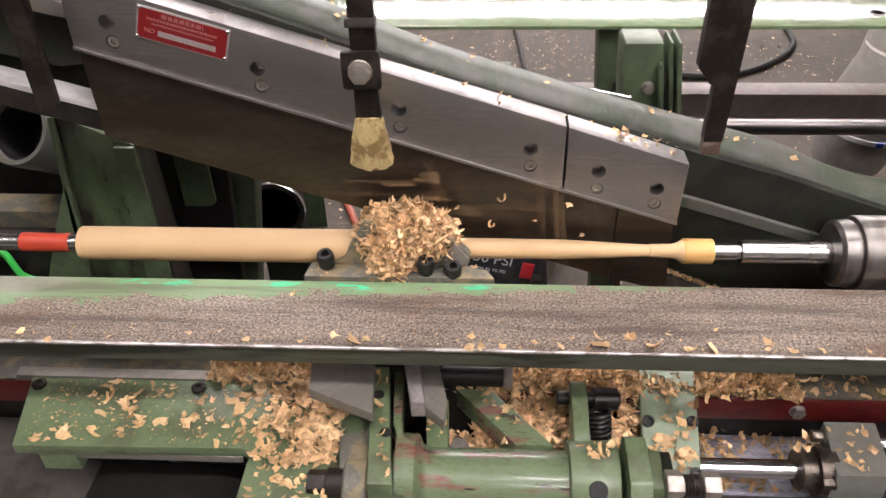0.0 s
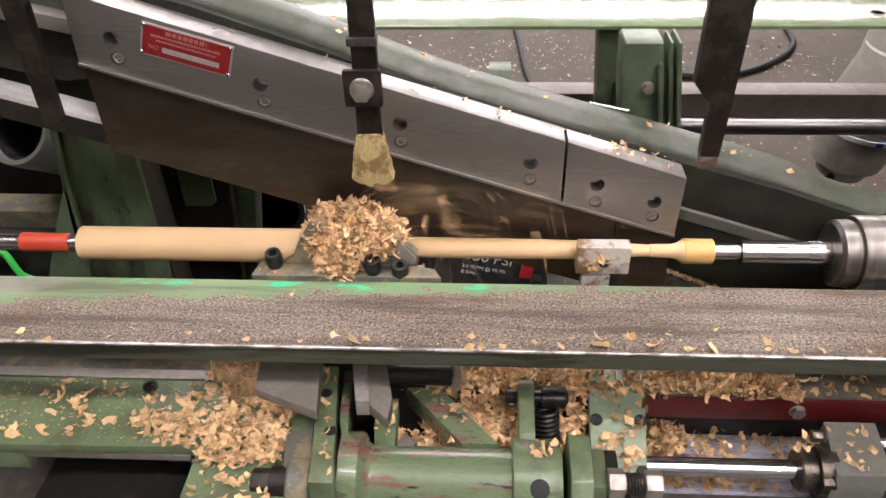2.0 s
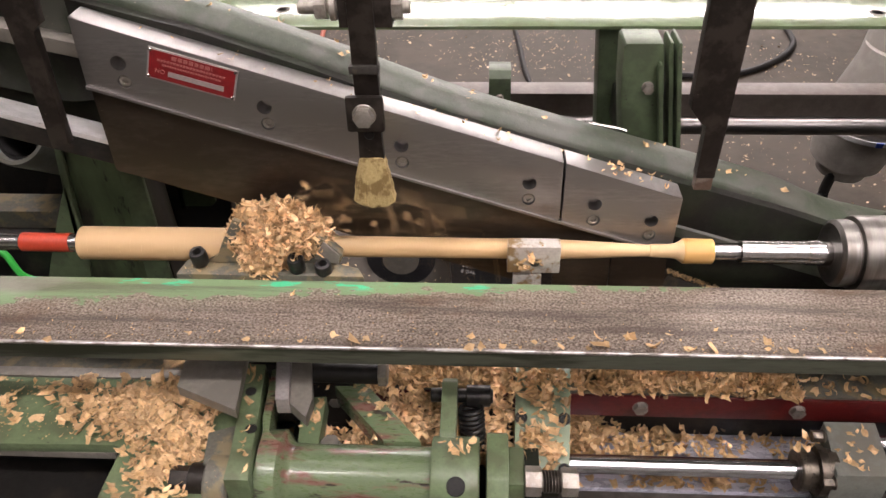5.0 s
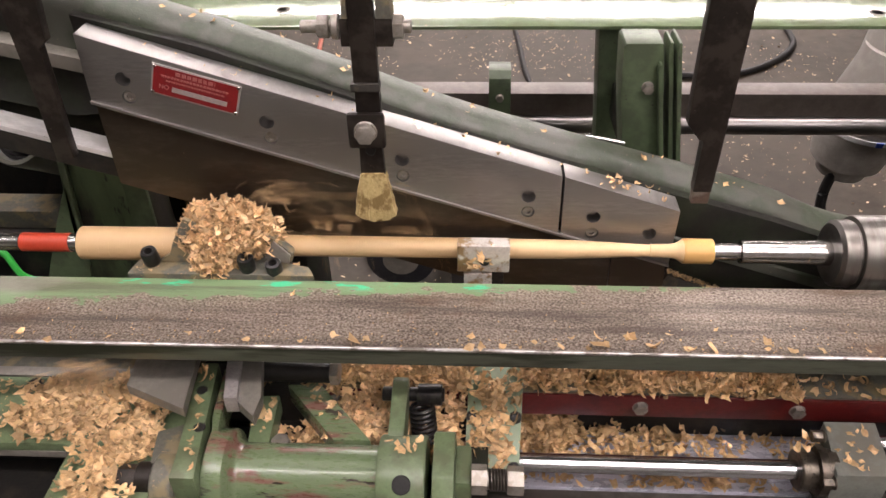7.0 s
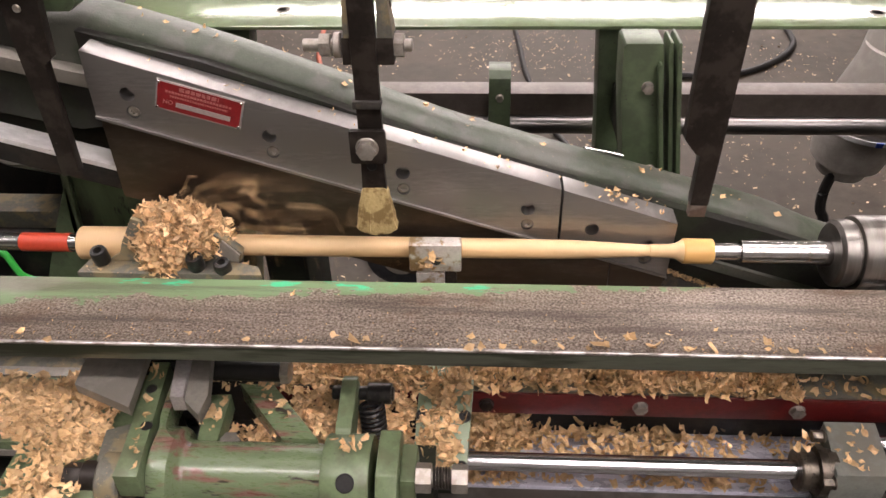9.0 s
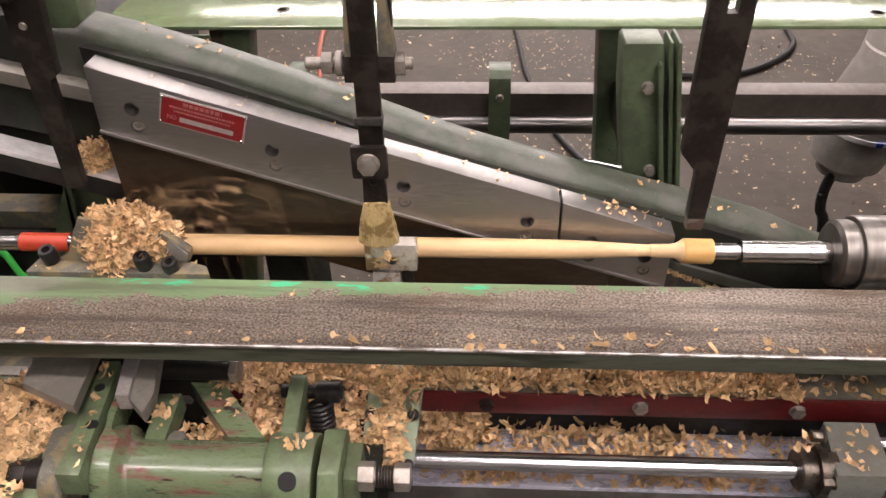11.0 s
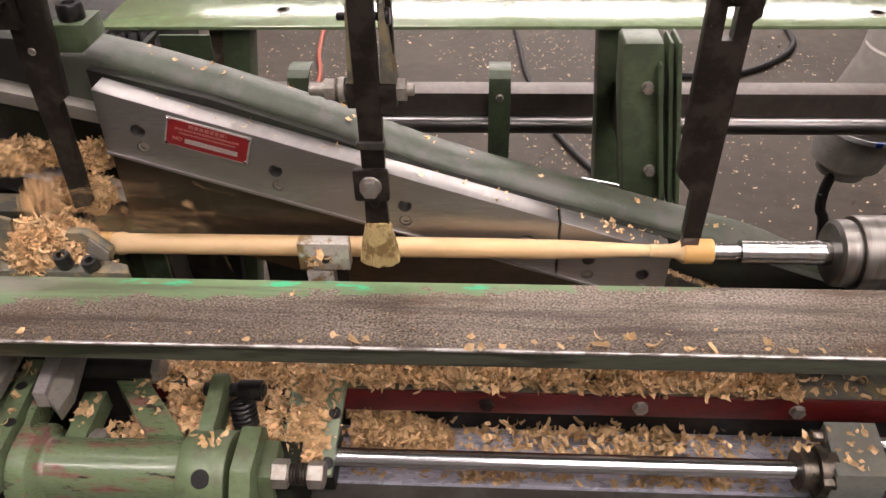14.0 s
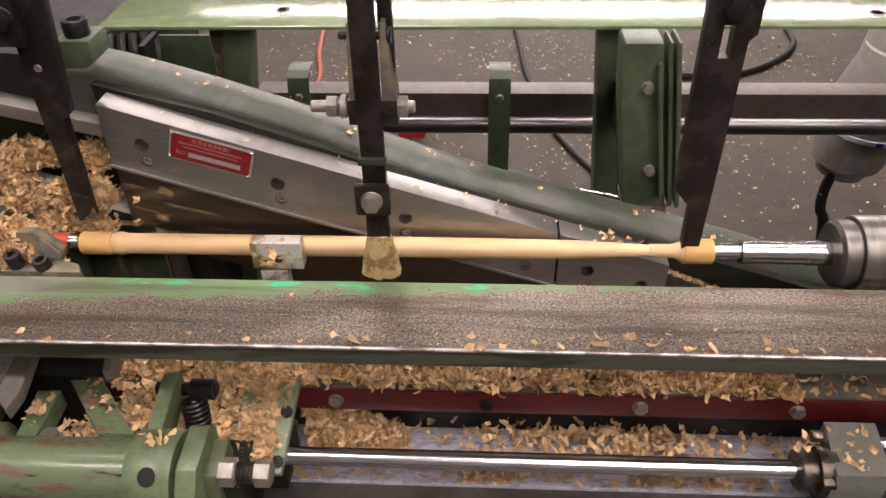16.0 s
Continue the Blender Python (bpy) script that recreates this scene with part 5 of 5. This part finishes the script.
    held.append(strew("holder_shavings", 14, lambda r: (lambda x: Vector((x, r.uniform(0.016, 0.036), 1.238 - 0.3235 * (x + 0.287) + 0.003)))(r.gauss(0.155, 0.014)), 0.006, M_CHIP, n + "on the short holder", 0.5))
    return out, held, sinking


ON_CARRIAGE, ON_FRAME, PILE = chips()


def thrown_heaps():
    """Clumps which the cutter throws behind the drive end late in the cut; given where they come to rest."""
    rng = random.Random(5)
    out = []
    for (x, y, z, rx, ry, rz, k), t in (((-0.318, 0.045, 1.114, 0.020, 0.017, 0.017, 320), 10.4), ((-0.352, 0.045, 1.118, 0.021, 0.017, 0.015, 300), 11.85),
                                        ((-0.322, 0.027, 1.083, 0.020, 0.016, 0.026, 420), 12.1), ((-0.384, 0.045, 1.115, 0.028, 0.017, 0.018, 360), 12.9),
                                        ((-0.338, 0.029, 1.083, 0.026, 0.017, 0.022, 420), 13.3),
                                        ((-0.405, 0.036, 1.098, 0.028, 0.017, 0.020, 380), 13.6), ((-0.334, 0.032, 1.052, 0.026, 0.017, 0.026, 420), 13.9),
                                        ((-0.362, 0.034, 1.056, 0.026, 0.017, 0.024, 400), 14.3), ((-0.437, 0.036, 1.104, 0.026, 0.017, 0.018, 340), 14.7), ((-0.386, 0.030, 1.080, 0.026, 0.016, 0.022, 360), 13.75)):
        ob = solo("thrown_heap", mound(x, y, z, rx, ry, rz, k + 160, 0.0062, rng), M_CHIP, (x, y, z - rz), "heap of pale shavings thrown behind the spindle", "wood shavings", "thrown heaps", "stuff", smooth=False)
        out.append((ob, t, Vector((x, y, z - rz))))
    return out


HEAPS = thrown_heaps()


def settling_chips():
    """Clumps which gather below the cutter head and slide out over the carriage as the cut goes on; given where they settle, at the clip's start."""
    rng = random.Random(41)
    out = []
    n = "clump of wood shavings settling "

    def add(bm, at, start, t, label):
        ob = solo("settling_shavings", bm, M_CHIP, at, label, "wood shavings", "settling shavings", "stuff", smooth=False)
        out.append((ob, t, Vector(start), Vector(at)))
    for k in range(15):
        x, y = rng.uniform(-0.225, -0.095), rng.uniform(-0.122, -0.076)
        bm = shavings(62, lambda r: Vector((x + r.gauss(0, 0.014), max(-0.136, min(-0.064, y + r.gauss(0, 0.012))), 0.9395 + 0.005 * r.random())), 0.0088, rng, 0.4, 0.05)
        add(bm, (x, y, 0.937), (-0.05 + rng.uniform(-0.03, 0.03), -0.010, 0.952), 0.5 + 0.62 * k, n + "on the green saddle")
    for k in range(6):
        x, y = rng.uniform(-0.132, -0.098), -0.142 - 0.011 * k
        bm = shavings(46, lambda r: Vector((max(-0.150, x + r.gauss(0, 0.013)), y + r.gauss(0, 0.010), 0.9395 + 0.004 * r.random())), 0.0088, rng, 0.4, 0.05)
        add(bm, (x, y, 0.937), (-0.05 + rng.uniform(-0.03, 0.03), -0.010, 0.952), 1.1 + 1.1 * k, n + "on the saddle's front")
    for k, t in enumerate((2.2, 4.4, 6.0, 7.6, 9.6, 11.6, 13.4)):
        d = (0.045, 0.085, 0.060, 0.100, 0.030, 0.075, 0.095)[k]
        x = 0.206 + rng.uniform(-0.010, 0.010)
        at = (x, -0.028 - d * 0.928, 0.9480 - d * 0.373)
        bm = shavings(52, lambda r: (lambda e: Vector((max(0.186, min(0.228, x + r.gauss(0, 0.010))), at[1] - e * 0.928, at[2] - e * 0.373 + 0.002 + 0.004 * r.random())))(r.gauss(0, 0.011)), 0.0100, rng, 0.45, 0.2)
        add(bm, at, (x, -0.012, 0.938), t, n + "on the pale green bracket plate")
    for (x, y, z, rx, ry, rz, k), t in (((0.250, -0.052, 0.858, 0.019, 0.017, 0.022, 200), 1.2), ((0.247, -0.046, 0.872, 0.017, 0.016, 0.026, 220), 4.6), ((0.268, -0.050, 0.860, 0.020, 0.017, 0.024, 240), 6.4),
                                        ((0.245, -0.042, 0.886, 0.016, 0.015, 0.024, 220), 7.4), ((0.264, -0.046, 0.874, 0.019, 0.016, 0.024, 240), 9.6), ((0.288, -0.052, 0.857, 0.022, 0.017, 0.022, 240), 11.2),
                                        ((0.310, -0.054, 0.854, 0.020, 0.016, 0.014, 180), 13.0)):
        add(mound(x, y, z, rx, ry, rz, k + 190, 0.0092, rng), (x, y, z - rz), (0.205, -0.058, 0.853), t, n + "beside the moving bracket")
    return out


SETTLING = settling_chips()



def flying_chips():
    rng = random.Random(77)
    shapes = []
    for _ in range(6):
        bm = bmesh.new()
        chip_into(bm, Matrix(), 0.0068, rng, 0.4)
        me = bpy.data.meshes.new("flying_chip")
        bm.to_mesh(me)
        bm.free()
        me.materials.append(M_CHIP)
        shapes.append(me)
    return [tagged(new("flying_chip", shapes[i % 6]), "single curled shaving flying off the cutter", "wood shaving", "flying shavings") for i in range(100)]


FLYING = flying_chips()


# ---------- what moves ----------
TRAVEL = ((0, 0.0), (4, -0.0912), (7, -0.1570), (9, -0.2026), (12, -0.2735), (14, -0.3213), (16, -0.3660))


def carriage_x(t):
    return float(np.interp(t, [a for a, _ in TRAVEL], [b for _, b in TRAVEL]))


def motions():
    for ob in (CARRIAGE, *ON_CARRIAGE):
        o = ob.location.copy()
        walk(ob, [(t, Matrix.Translation(o + Vector((x, 0, 0)))) for t, x in TRAVEL])
    # the heap on the cutter head sinks as its top is thrown off
    o = PILE.location.copy()
    sunk = (0.0, 0.0, 0.0, -0.002, -0.010, -0.020, -0.022)
    walk(PILE, [(t, Matrix.Translation(o + Vector((x, 0, dz)))) for (t, x), dz in zip(TRAVEL, sunk)])
    for ob in (FRAME, *ON_FRAME):
        o = ob.location.copy()
        walk(ob, [(t, Matrix.Translation(o + Vector((0, 0, DROP * (1 - t / 8))))) for t in (0, 4, 8, 12, 16)])
    o = REST.location.copy()
    walk(REST, [(t, Matrix.Translation(o + Vector((dx, 0, dz)))) for t, dx, dz in ((0, 0.325, -0.085), (1.2, 0.300, -0.075), (1.5, 0.294, -0.045), (1.9, 0.285, 0.0), (2.3, 0.277, 0.0), (4, 0.2443, 0.0),
         (7, 0.1805, 0.0), (9, 0.1387, 0.0), (12.5, 0.0715, 0.0), (16, 0.0, 0.0))])
    for ob in (WORK, DRIVE, CENTER):
        o = ob.location.copy()
        walk(ob, [(k * 0.1, Matrix.Translation(o) @ pose(0, 0, 0, -80 * k)) for k in range(161)])
    # each ring of waste stays until the cutter reaches it, then goes with the cutter
    for r, x in RINGS:
        gone = [t / 10 for t in range(0, 161) if carriage_x(t / 10) - 0.072 <= x]
        rows = []
        if gone:
            t0 = gone[0]
            if t0 > 0.1:
                rows = [(0.0, Matrix.Translation((x, 0, 0))), (t0 - 0.1, Matrix.Translation((x, 0, 0)))]
            rows += [(t, Matrix.Translation((min(x, carriage_x(t) - 0.064), 0, 0))) for t in (t0, *(k for k in (4, 7, 9, 12, 16) if k > t0 + 0.05))]
        else:
            rows = [(0.0, Matrix.Translation((x, 0, 0))), (16.0, Matrix.Translation((x, 0, 0)))]
        if rows[-1][0] < 16:
            rows.append((16.0, rows[-1][1]))
        walk(r, rows)
    # clumps ride inside the pile on the cutter head until they are thrown
    for ob, t0, rest in HEAPS:
        def inside(t):
            return Matrix.Translation(Vector((carriage_x(t) - 0.050, 0.002, 0.975)))
        rows = [(t, inside(t)) for t in (0, 4, 7, 9) if t < t0] + [(t0, inside(t0)), (t0 + 0.35, Matrix.Translation(rest + Vector((0.02, 0, 0.02)))), (t0 + 0.6, Matrix.Translation(rest)), (16.0, Matrix.Translation(rest))]
        walk(ob, rows)
    for ob, t0, start, rest in SETTLING:
        middle = start.lerp(rest, 0.5)

        def at(t, p):
            return t, Matrix.Translation(p + Vector((carriage_x(t), 0, 0)))
        rows = [at(t, start) for t in (0, 4, 7, 9, 12) if t < t0 - 0.05] + [at(t0, start), at(t0 + 0.2, middle), at(t0 + 0.4, rest)]
        walk(ob, rows + [at(t, rest) for t in (4, 7, 9, 12, 14, 16) if t > t0 + 0.5])
    rng = random.Random(9)
    for i, ob in enumerate(FLYING):
        period = rng.uniform(0.12, 0.20)
        phase = rng.uniform(0, period)
        rows = []
        t = -phase
        while t < 16.0:
            far, high, back = rng.uniform(0.03, 0.20), rng.uniform(0.01, 0.075), rng.uniform(-0.012, 0.006)
            for u, fx, fz in ((0.0, 0.0, 0.0), (0.28, 0.45, 0.9), (0.56, 0.9, 0.75), (0.78, 1.0, -0.9)):
                tt = t + u * period
                if 0 <= tt <= 16:
                    x = carriage_x(tt) - 0.03 + far * fx
                    z = 1.055 + (high * fz if fz >= 0 else 0.11 * fz)
                    rows.append((tt, Matrix.Translation((x, back, z)) @ pose(0, 0, 0, (70 * len(rows)) % 360, 30 * math.sin(i + u * 5), 40 * math.cos(i + u * 3))))
            t += period
        rows = [(0.0, rows[0][1])] * (rows[0][0] > 0.04) + rows
        if rows[-1][0] < 15.97:
            rows.append((16.0, rows[-1][1]))
        walk(ob, rows)


motions()
